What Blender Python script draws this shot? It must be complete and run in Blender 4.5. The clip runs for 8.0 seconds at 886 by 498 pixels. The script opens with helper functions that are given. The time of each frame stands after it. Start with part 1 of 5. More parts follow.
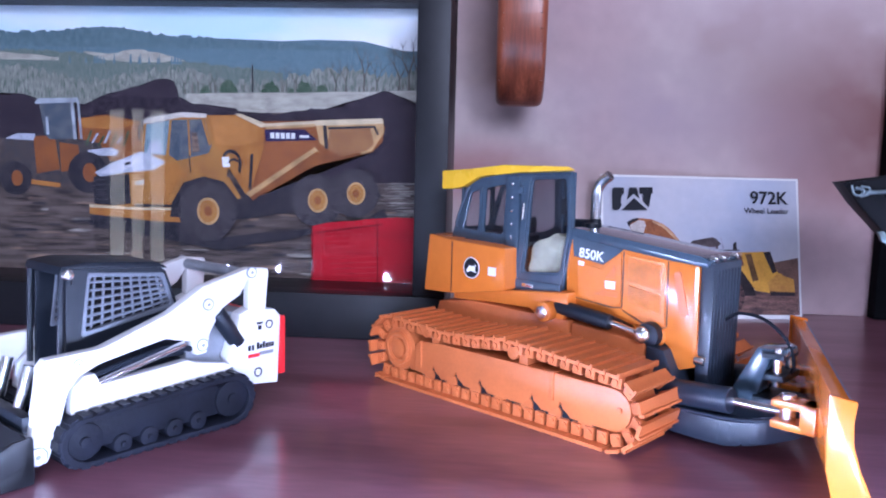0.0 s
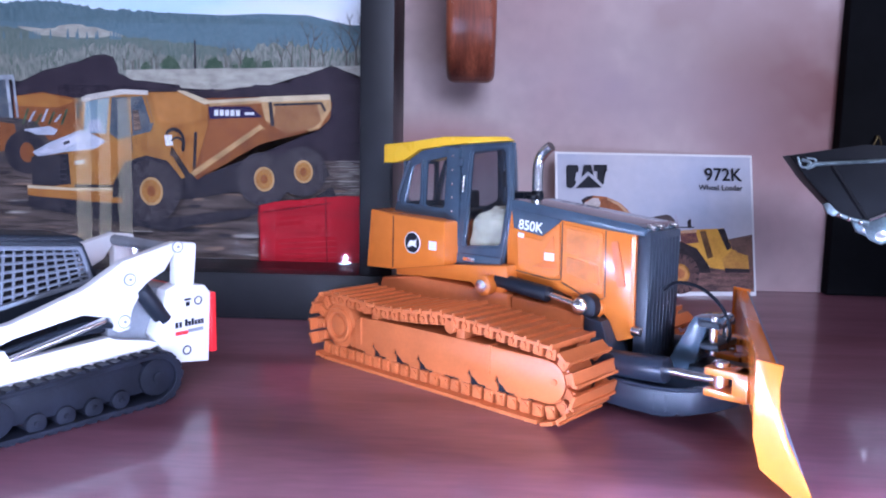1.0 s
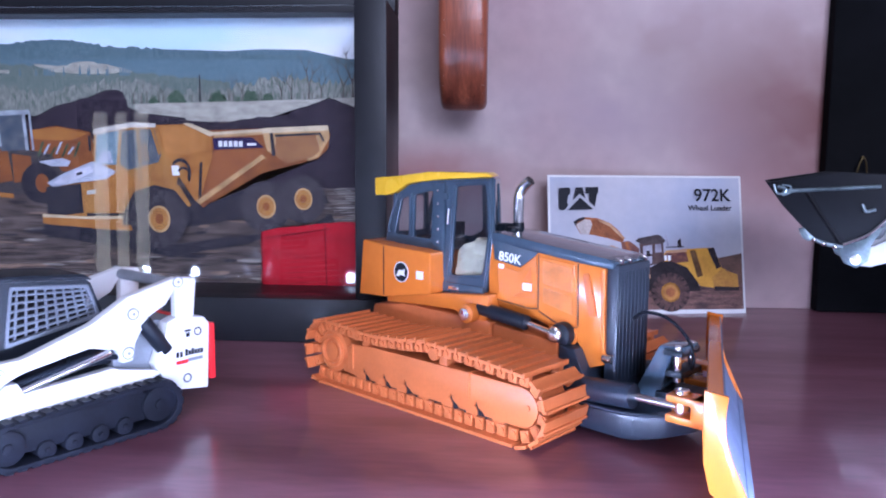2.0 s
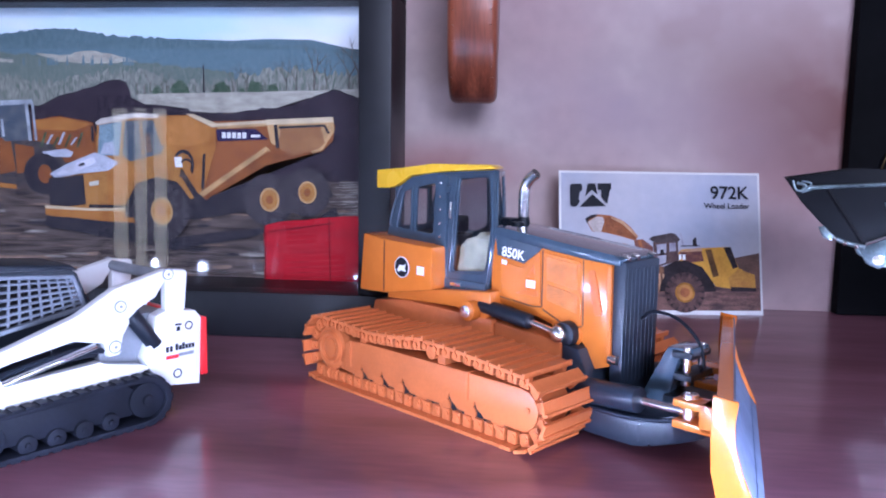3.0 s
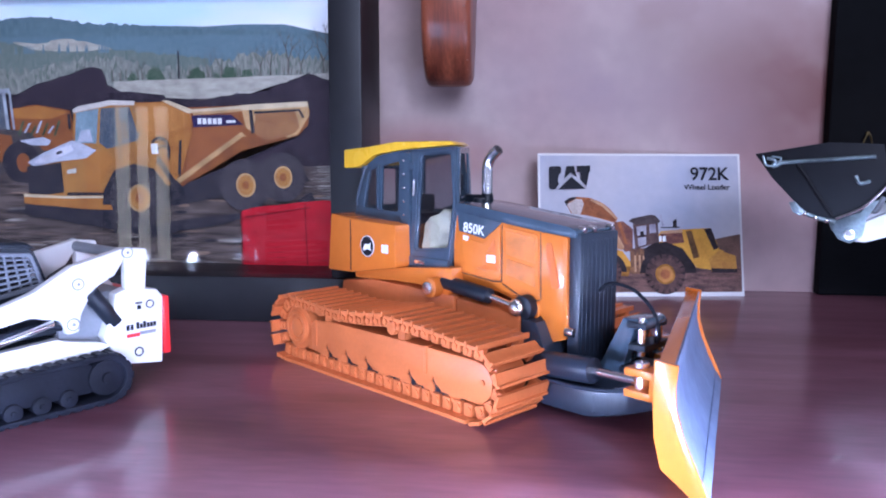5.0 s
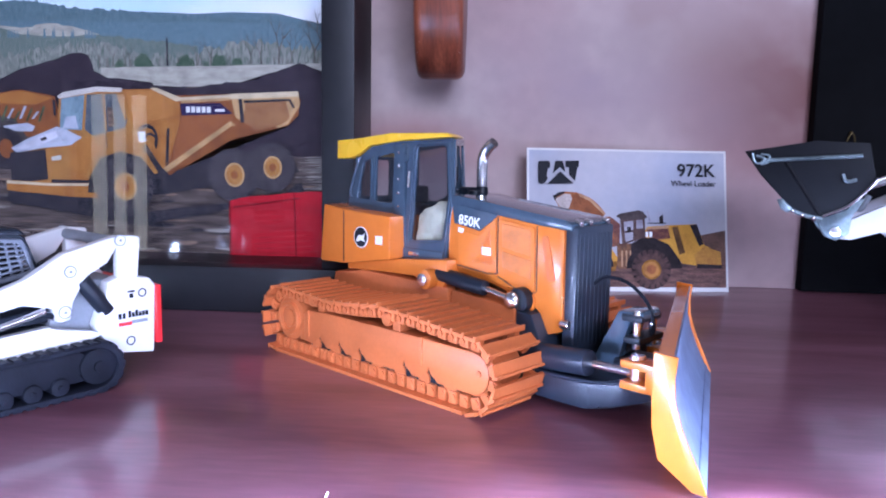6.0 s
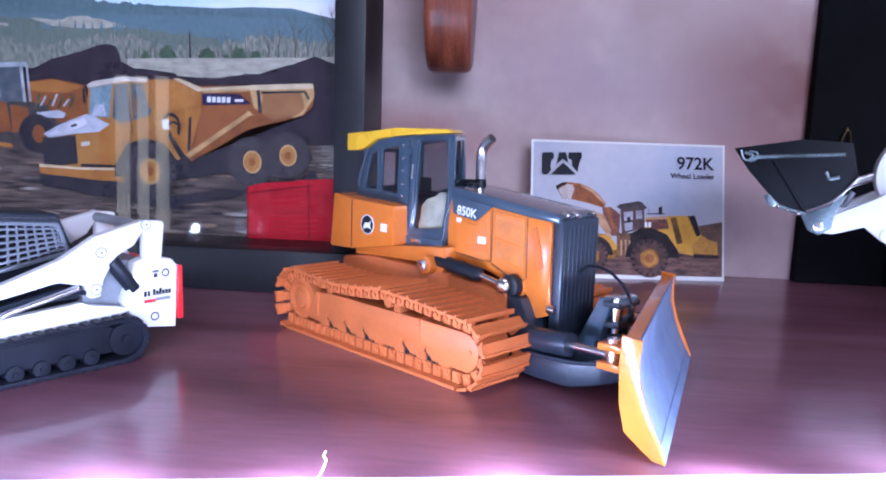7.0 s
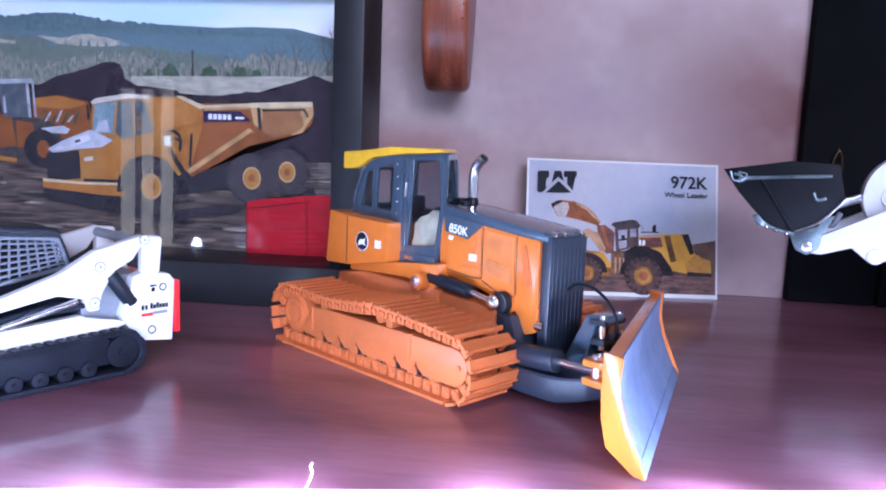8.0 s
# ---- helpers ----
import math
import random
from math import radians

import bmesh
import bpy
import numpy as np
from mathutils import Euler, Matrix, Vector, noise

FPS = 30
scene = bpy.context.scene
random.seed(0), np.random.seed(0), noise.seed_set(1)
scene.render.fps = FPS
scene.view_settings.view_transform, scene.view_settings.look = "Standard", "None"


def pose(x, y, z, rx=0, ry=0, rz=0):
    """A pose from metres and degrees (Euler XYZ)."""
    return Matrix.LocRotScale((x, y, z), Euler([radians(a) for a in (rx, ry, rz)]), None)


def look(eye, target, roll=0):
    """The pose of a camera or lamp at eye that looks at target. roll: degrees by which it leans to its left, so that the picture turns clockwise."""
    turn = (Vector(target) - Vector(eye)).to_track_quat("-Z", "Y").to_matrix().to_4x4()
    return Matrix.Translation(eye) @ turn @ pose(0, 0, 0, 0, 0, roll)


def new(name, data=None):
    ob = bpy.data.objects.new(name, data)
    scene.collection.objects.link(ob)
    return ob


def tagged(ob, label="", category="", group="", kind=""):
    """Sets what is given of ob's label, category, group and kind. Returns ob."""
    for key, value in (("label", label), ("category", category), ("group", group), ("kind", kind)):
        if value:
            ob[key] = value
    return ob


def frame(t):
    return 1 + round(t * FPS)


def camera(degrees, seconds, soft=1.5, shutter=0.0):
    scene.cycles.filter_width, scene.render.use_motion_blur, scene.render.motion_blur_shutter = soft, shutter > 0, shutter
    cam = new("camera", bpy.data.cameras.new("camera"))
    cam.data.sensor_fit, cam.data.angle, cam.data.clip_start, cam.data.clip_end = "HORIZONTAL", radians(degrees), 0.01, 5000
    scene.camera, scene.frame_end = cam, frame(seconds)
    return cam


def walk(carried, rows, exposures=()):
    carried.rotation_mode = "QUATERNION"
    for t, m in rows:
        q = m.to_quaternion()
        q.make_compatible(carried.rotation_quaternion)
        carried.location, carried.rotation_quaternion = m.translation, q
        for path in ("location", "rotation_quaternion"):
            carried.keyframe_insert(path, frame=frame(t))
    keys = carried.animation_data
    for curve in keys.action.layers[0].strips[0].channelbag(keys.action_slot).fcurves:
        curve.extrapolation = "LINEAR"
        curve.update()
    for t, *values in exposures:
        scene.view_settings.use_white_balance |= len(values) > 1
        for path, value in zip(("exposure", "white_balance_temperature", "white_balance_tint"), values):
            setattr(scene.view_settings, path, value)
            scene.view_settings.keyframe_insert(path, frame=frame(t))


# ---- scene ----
cam = camera(61.91, 8.0, soft=2.0)
PATH = [
    (0, (-0.00639, -0.01859, 0.06297), (-0.02856, 0.27875, 0.02979), 1.46),
    (0.5, (0.00231, -0.01563, 0.06916), (-0.01430, 0.28177, 0.03344), -0.33),
    (1, (0.00392, -0.01371, 0.05834), (-0.00900, 0.28370, 0.02119), 1.09),
    (1.5, (0.00533, -0.02370, 0.06205), (-0.00749, 0.27390, 0.02645), 0.39),
    (1.7, (0.00815, -0.02447, 0.06441), (-0.00774, 0.27313, 0.02998), 0.37),
    (2.8, (0.01984, -0.01783, 0.06799), (-0.00441, 0.27897, 0.03169), 0.67),
    (3, (0.01700, -0.01601, 0.06461), (-0.00973, 0.28070, 0.02932), 0.91),
    (3.5, (0.02059, -0.01428, 0.06231), (-0.00911, 0.28195, 0.02528), 1.12),
    (4, (0.03030, -0.01343, 0.06184), (-0.00038, 0.28269, 0.02482), 0.82),
    (4.5, (0.02946, -0.01468, 0.06096), (-0.00287, 0.28109, 0.02259), 0.99),
    (4.7, (0.02856, -0.01400, 0.06055), (-0.00363, 0.28187, 0.02285), 0.66),
    (5.8, (0.03127, -0.02120, 0.05669), (0.01046, 0.27590, 0.02071), -0.15),
    (6, (0.02466, -0.01604, 0.05880), (0.00402, 0.28070, 0.01984), 1.09),
    (6.5, (0.02714, -0.01953, 0.05559), (-0.00179, 0.27670, 0.01803), 3.39),
    (7, (0.03115, -0.03038, 0.06238), (0.00333, 0.26477, 0.01640), 1.88),
    (7.5, (0.03301, -0.03562, 0.06496), (0.00443, 0.25974, 0.02081), 3.15),
    (8, (0.03479, -0.03421, 0.06383), (0.00529, 0.26162, 0.02370), 2.31),
]
walk(cam, [(t, look(eye, target, roll)) for t, eye, target, roll in PATH], [(0, -0.25, 4900, 18), (8, -0.25, 4900, 18)])

# ---- light: dim room, two unseen fill lamps, the strip of small lamps along the shelf's front ----
world = bpy.data.worlds.new("room_air")
scene.world = world
world.use_nodes = True
world.node_tree.nodes["Background"].inputs[0].default_value = (0.75, 0.72, 0.9, 1)
world.node_tree.nodes["Background"].inputs[1].default_value = 0.12
EDGE_A, EDGE_YAW = Vector((0.0241, 0.0858, 0)), 10.4   # front edge of the shelf


def edge_point(s, back=0.0, z=0.0):
    """A point s metres along the shelf's front edge, back metres behind it."""
    a = radians(EDGE_YAW)
    return EDGE_A + Vector((math.cos(a) * s - math.sin(a) * back, math.sin(a) * s + math.cos(a) * back, z))


LED_AT = [-0.242, -0.206, -0.170, -0.134, -0.098, -0.063, -0.028, 0.0095, 0.052, 0.090, 0.128, 0.166, 0.204]


def lamp(name, kind, m, energy, colour, size=0.0, sy=0.0):
    data = bpy.data.lights.new(name, kind)
    data.energy, data.color = energy, colour
    if kind == "AREA":
        data.shape, data.size, data.size_y = "RECTANGLE", size, sy or size
    else:
        data.shadow_soft_size = size
    ob = new(name, data)
    ob.matrix_world = m
    return ob


for s in LED_AT:
    lamp("led_glow", "POINT", Matrix.Translation(edge_point(s, 0.004, 0.0042)), 0.15, (0.80, 0.84, 1.0), 0.0012)
# overhead fill, assumed from the wall's brighter top; source unseen
lamp("overhead_fill", "AREA", look((-0.06, -0.05, 0.72), (-0.04, 0.25, 0.0)), 1.6, (1.0, 0.92, 0.89), 0.30, 0.20)
# added fill from behind the camera, no source known there
lamp("front_fill", "AREA", look((0.35, -1.24, 0.50), (0.0, 0.25, 0.05)), 26.0, (1.0, 0.94, 0.94), 0.7, 0.6)


# ---- materials ----
def nodes_of(m):
    return m.node_tree.nodes, m.node_tree.links


def material(name, colour, rough=0.5, metal=0.0, vary=0.12, scale=300.0, bump=0.1, coat=0.0, spread=0.0, second=None, stretch=(1, 1, 1), spec=0.5):
    """Surface with fine grain, larger blotches and relief. scale: grains per metre."""
    m = bpy.data.materials.new(name)
    m.use_nodes = True
    n, l = nodes_of(m)
    b = n["Principled BSDF"]
    tc = n.new("ShaderNodeTexCoord")
    mp = n.new("ShaderNodeMapping")
    mp.inputs["Scale"].default_value = stretch
    l.new(tc.outputs["Object"], mp.inputs["Vector"])
    fine, broad = n.new("ShaderNodeTexNoise"), n.new("ShaderNodeTexNoise")
    fine.inputs["Scale"].default_value, broad.inputs["Scale"].default_value = scale * 4, scale * 0.35
    fine.inputs["Detail"].default_value = broad.inputs["Detail"].default_value = 5
    for t in (fine, broad):
        l.new(mp.outputs["Vector"], t.inputs["Vector"])
    mix = n.new("ShaderNodeMixRGB")
    c2 = second or tuple(c * (1 - 2.2 * vary) for c in colour)
    mix.inputs[1].default_value, mix.inputs[2].default_value = (*colour, 1), (*c2, 1)
    ramp = n.new("ShaderNodeMapRange")
    ramp.inputs["From Min"].default_value, ramp.inputs["From Max"].default_value = 0.38, 0.66
    l.new(broad.outputs["Fac"], ramp.inputs["Value"])
    l.new(ramp.outputs["Result"], mix.inputs[0])
    mix2 = n.new("ShaderNodeMixRGB")
    mix2.blend_type = "MULTIPLY"
    mix2.inputs[0].default_value = min(1, vary * 2.5)
    l.new(mix.outputs[0], mix2.inputs[1])
    l.new(fine.outputs["Fac"], mix2.inputs[2])
    bright = n.new("ShaderNodeMixRGB")
    bright.blend_type = "MULTIPLY"
    bright.inputs[0].default_value = 1
    g = 1 + min(1, vary * 2.5) * 0.9
    bright.inputs[2].default_value = (g, g, g, 1)
    l.new(mix2.outputs[0], bright.inputs[1])
    out = bright
    if spread:
        info = n.new("ShaderNodeObjectInfo")
        hsv = n.new("ShaderNodeHueSaturation")
        mr = n.new("ShaderNodeMapRange")
        mr.inputs["To Min"].default_value, mr.inputs["To Max"].default_value = 1 - spread, 1 + spread
        l.new(info.outputs["Random"], mr.inputs["Value"])
        l.new(mr.outputs["Result"], hsv.inputs["Value"])
        l.new(bright.outputs[0], hsv.inputs["Color"])
        out = hsv
    l.new(out.outputs[0], b.inputs["Base Color"])
    rr = n.new("ShaderNodeMapRange")
    rr.inputs["To Min"].default_value, rr.inputs["To Max"].default_value = max(0.02, rough * 0.75), min(1, rough * 1.3)
    l.new(broad.outputs["Fac"], rr.inputs["Value"])
    l.new(rr.outputs["Result"], b.inputs["Roughness"])
    b.inputs["Metallic"].default_value = metal
    b.inputs["Specular IOR Level"].default_value = spec
    b.inputs["Coat Weight"].default_value = coat
    b.inputs["Coat Roughness"].default_value = 0.08
    if bump:
        bp = n.new("ShaderNodeBump")
        bp.inputs["Strength"].default_value = bump
        bp.inputs["Distance"].default_value = 0.0003
        l.new(fine.outputs["Fac"], bp.inputs["Height"])
        l.new(bp.outputs[0], b.inputs["Normal"])
    return m


def glass_material(name, tint=(1, 1, 1), clear=0.03, rough=0.02):
    m = bpy.data.materials.new(name)
    m.use_nodes = True
    n, l = nodes_of(m)
    n.remove(n["Principled BSDF"])
    tr, gl, mx = n.new("ShaderNodeBsdfTransparent"), n.new("ShaderNodeBsdfGlossy"), n.new("ShaderNodeMixShader")
    tr.inputs[0].default_value = (*tint, 1)
    gl.inputs["Roughness"].default_value = rough
    lw, up, ml = n.new("ShaderNodeLayerWeight"), n.new("ShaderNodeMath"), n.new("ShaderNodeMath")
    up.operation, ml.operation = "POWER", "MULTIPLY_ADD"
    up.inputs[1].default_value, ml.inputs[1].default_value, ml.inputs[2].default_value = 4, 0.6, clear
    l.new(lw.outputs["Facing"], up.inputs[0])
    l.new(up.outputs[0], ml.inputs[0])
    l.new(ml.outputs[0], mx.inputs[0])
    l.new(tr.outputs[0], mx.inputs[1])
    l.new(gl.outputs[0], mx.inputs[2])
    l.new(mx.outputs[0], n["Material Output"].inputs[0])
    return m


def glow_material(name, colour, strength):
    m = bpy.data.materials.new(name)
    m.use_nodes = True
    b = m.node_tree.nodes["Principled BSDF"]
    b.inputs["Emission Color"].default_value, b.inputs["Emission Strength"].default_value = (*colour, 1), strength
    return m


ORANGE = material("orange_paint", (0.62, 0.175, 0.02), 0.2, vary=0.05, scale=120, bump=0.02, coat=0.6)
TRACK = material("orange_plastic", (0.54, 0.15, 0.042), 0.36, vary=0.08, scale=250, bump=0.12, spread=0.05)
YELLOW = material("yellow_paint", (0.85, 0.50, 0.02), 0.28, vary=0.05, scale=120, bump=0.02, coat=0.4)
SLATE = material("slate_paint", (0.05, 0.074, 0.105), 0.18, vary=0.1, scale=150, bump=0.05, coat=0.8)
SCREEN = material("orange_mesh_paint", (0.64, 0.20, 0.035), 0.3, vary=0.12, scale=900, bump=0.6, coat=0.3)
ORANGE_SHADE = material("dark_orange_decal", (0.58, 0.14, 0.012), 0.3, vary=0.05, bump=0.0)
DARK = material("dark_plastic", (0.010, 0.013, 0.020), 0.42, vary=0.12, scale=200, bump=0.1, spec=0.3)
BLACK = material("black_paint", (0.010, 0.010, 0.013), 0.42, vary=0.15, scale=60, bump=0.05, spec=0.3)
PITCH = material("worn_black_paint", (0.005, 0.005, 0.007), 0.5, vary=0.2, scale=90, bump=0.08, spec=0.14)
NAVY = material("dark_navy_paint", (0.017, 0.023, 0.037), 0.42, vary=0.12, scale=150, bump=0.06, coat=0.1)
MESH = material("grey_mesh_paint", (0.13, 0.14, 0.17), 0.4, vary=0.1, bump=0.05)
CHROME = material("chrome", (0.92, 0.92, 0.93), 0.22, metal=1.0, vary=0.03, bump=0.0)
ALLOY = material("grey_die_cast_metal", (0.22, 0.27, 0.29), 0.32, vary=0.3, scale=260, bump=0.4, metal=0.6)
STEEL = material("worn_steel_paint", (0.16, 0.19, 0.29), 0.45, vary=0.2, scale=90, bump=0.25, metal=0.25)
WHITE = material("white_enamel", (0.74, 0.73, 0.74), 0.3, vary=0.03, scale=120, bump=0.02, coat=0.4)
GREY = material("grey_plastic", (0.22, 0.23, 0.26), 0.4, vary=0.1, bump=0.05)
RUBBER = material("black_rubber", (0.011, 0.012, 0.019), 0.55, vary=0.2, bump=0.3, spec=0.13)
RED = material("red_lamp_plastic", (0.75, 0.02, 0.025), 0.3, vary=0.05, coat=0.3)
LABELW = material("white_label", (0.82, 0.82, 0.82), 0.5, vary=0.03, bump=0.0)
LABELK = material("black_label", (0.015, 0.015, 0.02), 0.6, vary=0.05, bump=0.0, spec=0.15)
CREAM = material("cream_glare", (0.78, 0.72, 0.50), 0.7, vary=0.2, scale=500, bump=0.8)
CABGLASS = glass_material("cab_glass", (0.80, 0.82, 0.86), 0.08)
PICGLASS = glass_material("picture_glass", (0.97, 0.97, 0.97))


# ---- mesh helpers; shapes are given in millimetres ----
MM = 0.001


def mesh_from(name, bm):
    me = bpy.data.meshes.new(name)
    bmesh.ops.recalc_face_normals(bm, faces=bm.faces)
    bm.to_mesh(me)
    bm.free()
    return me


def put_mesh(name, me, mat, parent=None, label="", smooth=False):
    ob = new(name, me)
    if not me.materials:
        me.materials.append(mat)
    if smooth:
        me.shade_smooth()
        me.set_sharp_from_angle(angle=radians(38))
    if parent:
        ob.parent = parent
    if label:
        ob["label"] = label
    return ob


def part(name, bm, mat, parent=None, label="", smooth=True):
    return put_mesh(name, mesh_from(name, bm), mat, parent, label, smooth)


def thing(name, m, label, category, group="", kind=""):
    ob = new(name)
    ob.empty_display_size = 0.01
    ob.matrix_world = m
    return tagged(ob, label, category, group, kind)


def bevelled(bm, w, seg=2):
    if w > 0:
        bmesh.ops.bevel(bm, geom=list(bm.edges), offset=w * MM, segments=seg, profile=0.6, affect="EDGES")
    return bm


def box(x0, x1, y0, y1, z0, z1, bev=0.3, bm=None, turn=None):
    b = bmesh.new()
    bmesh.ops.create_cube(b, size=1)
    for v in b.verts:
        v.co = Vector(((x0 + x1) / 2 + v.co.x * (x1 - x0), (y0 + y1) / 2 + v.co.y * (y1 - y0), (z0 + z1) / 2 + v.co.z * (z1 - z0))) * MM
    bevelled(b, bev)
    if turn:
        bmesh.ops.transform(b, matrix=turn, verts=b.verts)
    return merge(bm, b)


def merge(bm, b):
    if bm is None:
        return b
    me = bpy.data.meshes.new("tmp")
    b.to_mesh(me)
    b.free()
    bm.from_mesh(me)
    bpy.data.meshes.remove(me)
    return bm


def slab(points, y0, y1, bev=0.3, bm=None):
    """A side outline of (x, z) points, drawn out from y0 to y1."""
    b = bmesh.new()
    vs = [b.verts.new((x * MM, y0 * MM, z * MM)) for x, z in points]
    f = b.faces.new(vs)
    r = bmesh.ops.extrude_face_region(b, geom=[f])
    for v in r["geom"]:
        if isinstance(v, bmesh.types.BMVert):
            v.co.y = y1 * MM
    bmesh.ops.recalc_face_normals(b, faces=b.faces)
    bevelled(b, bev)
    return merge(bm, b)


def rod(a, c, r, r2=None, seg=16, bm=None, bev=0.0):
    """A round bar from a to c."""
    a, c = Vector(a), Vector(c)
    b = bmesh.new()
    bmesh.ops.create_cone(b, cap_ends=True, segments=seg, radius1=r * MM, radius2=(r if r2 is None else r2) * MM, depth=(c - a).length * MM)
    if bev:
        rim = [e for e in b.edges if any(len(f.verts) > 4 for f in e.link_faces)]
        bmesh.ops.bevel(b, geom=rim, offset=bev * MM, segments=2, profile=0.6, affect="EDGES")
    m = Matrix.Translation((a + c) / 2 * MM) @ (c - a).to_track_quat("Z", "Y").to_matrix().to_4x4()
    bmesh.ops.transform(b, matrix=m, verts=b.verts)
    return merge(bm, b)


def ball(c, r, bm=None, squash=(1, 1, 1)):
    b = bmesh.new()
    bmesh.ops.create_uvsphere(b, u_segments=16, v_segments=10, radius=r * MM)
    for v in b.verts:
        v.co = Vector(c) * MM + Vector((v.co.x * squash[0], v.co.y * squash[1], v.co.z * squash[2]))
    return merge(bm, b)


def tube(points, r, bm=None, seg=12, steps=8):
    """A bent round bar through the points, smoothed."""
    p = [Vector(q) for q in points]
    p = [p[0] * 2 - p[1]] + p + [p[-1] * 2 - p[-2]]
    line = []
    for i in range(1, len(p) - 2):
        for k in range(steps):
            t = k / steps
            line.append(0.5 * (2 * p[i] + (p[i + 1] - p[i - 1]) * t + (2 * p[i - 1] - 5 * p[i] + 4 * p[i + 1] - p[i + 2]) * t * t
                               + (3 * p[i] - p[i - 1] - 3 * p[i + 1] + p[i + 2]) * t ** 3))
    line.append(p[-2])
    b = bmesh.new()
    rings = []
    side = None
    for i, c in enumerate(line):
        d = (line[min(i + 1, len(line) - 1)] - line[max(i - 1, 0)]).normalized()
        if side is None:
            side = d.orthogonal().normalized()
        side = (side - d * side.dot(d)).normalized()
        up = d.cross(side)
        rings.append([b.verts.new((c + (side * math.cos(a) + up * math.sin(a)) * r) * MM) for a in (2 * math.pi * k / seg for k in range(seg))])
    for q, s in zip(rings, rings[1:]):
        for k in range(seg):
            b.faces.new((q[k], q[(k + 1) % seg], s[(k + 1) % seg], s[k]))
    b.faces.new(rings[0])
    b.faces.new(rings[-1])
    return merge(bm, b)


def plate(outer, holes, y, thick, bev=0.25):
    """A sheet with rounded edges: outline and holes of (x, z) points, standing at y, thick inwards (+y)."""
    cu = bpy.data.curves.new("plate", "CURVE")
    cu.dimensions, cu.fill_mode = "2D", "BOTH"
    cu.extrude, cu.bevel_depth, cu.bevel_resolution = (thick / 2 - bev) * MM, bev * MM, 1
    cu.offset = -bev * MM
    for pts in [outer, *holes]:
        sp = cu.splines.new("POLY")
        sp.points.add(len(pts) - 1)
        for q, (x, z) in zip(sp.points, pts):
            q.co = (x * MM, z * MM, 0, 1)
        sp.use_cyclic_u = True
    ob = bpy.data.objects.new("plate", cu)
    me = bpy.data.meshes.new_from_object(ob)
    bpy.data.objects.remove(ob)
    b = bmesh.new()
    b.from_mesh(me)
    bpy.data.meshes.remove(me)
    bmesh.ops.transform(b, matrix=Matrix.Translation((0, (y + thick / 2) * MM, 0)) @ pose(0, 0, 0, 90), verts=b.verts)
    return b


def rounded(points, r, seg=4):
    """The outline with its corners rounded to r."""
    out, n = [], len(points)
    for i in range(n):
        p, a, c = Vector(points[i]), Vector(points[i - 1]), Vector(points[(i + 1) % n])
        ra = min(r, (a - p).length * 0.45)
        rc = min(r, (c - p).length * 0.45)
        s, e = p + (a - p).normalized() * ra, p + (c - p).normalized() * rc
        for k in range(seg + 1):
            t = k / seg
            q = s * (1 - t) ** 2 + p * 2 * t * (1 - t) + e * t * t
            out.append((q.x, q.y))
    return out


def disc(c, r, z=0.0, seg=24):
    return [(c[0] + r * math.cos(2 * math.pi * k / seg), c[1] + r * math.sin(2 * math.pi * k / seg)) for k in range(seg)]


def print_shape(name, points, y, mat, parent, label=""):
    """A flat printed shape of (x, z) points on a print whose face is at y."""
    b = bmesh.new()
    b.faces.new([b.verts.new((x * MM, y * MM, z * MM)) for x, z in points])
    bmesh.ops.triangulate(b, faces=b.faces, ngon_method="EAR_CLIP")
    return part(name, b, mat, parent, label, smooth=False)


def print_band(name, tops, base, y, mat, parent):
    """A printed band between a ragged upper line and a level base."""
    b = bmesh.new()
    hi = [b.verts.new((x * MM, y * MM, z * MM)) for x, z in tops]
    lo = [b.verts.new((x * MM, y * MM, base * MM)) for x, z in tops]
    for i in range(len(tops) - 1):
        b.faces.new((lo[i], lo[i + 1], hi[i + 1], hi[i]))
    return part(name, b, mat, parent, "", smooth=False)


def words(name, text, size, m, mat, parent=None, label="", bold=0.0):
    cu = bpy.data.curves.new(name, "FONT")
    cu.body, cu.size, cu.offset = text, size * MM, bold * MM
    cu.align_x, cu.align_y = "CENTER", "CENTER"
    ob = bpy.data.objects.new(name, cu)
    me = bpy.data.meshes.new_from_object(ob)
    bpy.data.objects.remove(ob)
    me.transform(m)
    return put_mesh(name, me, mat, parent, label)


# ---- the setting: varnished shelf, back wall, dark side panel, room ----
def wood(name, dark, light, rough, coat):
    m = material(name, light, rough, vary=0.2, scale=28, bump=0.06, coat=coat, second=dark, stretch=(1, 5, 1))
    return m


SHELF = wood("red_varnished_wood", (0.11, 0.038, 0.050), (0.20, 0.083, 0.108), 0.32, 0.4)
WALL = material("pink_grey_plaster", (0.42, 0.325, 0.305), 0.55, vary=0.12, scale=26, bump=0.08, second=(0.35, 0.225, 0.225))
VELVET = material("matt_black_board", (0.004, 0.004, 0.005), 0.85, vary=0.2, scale=60, bump=0.1, spec=0.08)
ROOM = material("room_plaster", (0.45, 0.40, 0.38), 0.9, vary=0.08, scale=4, bump=0.0)


def setting(name, bm, mat, label, category):
    ob = part(name, bm, mat, None, "", smooth=False)
    return tagged(ob, label, category, kind="structure")


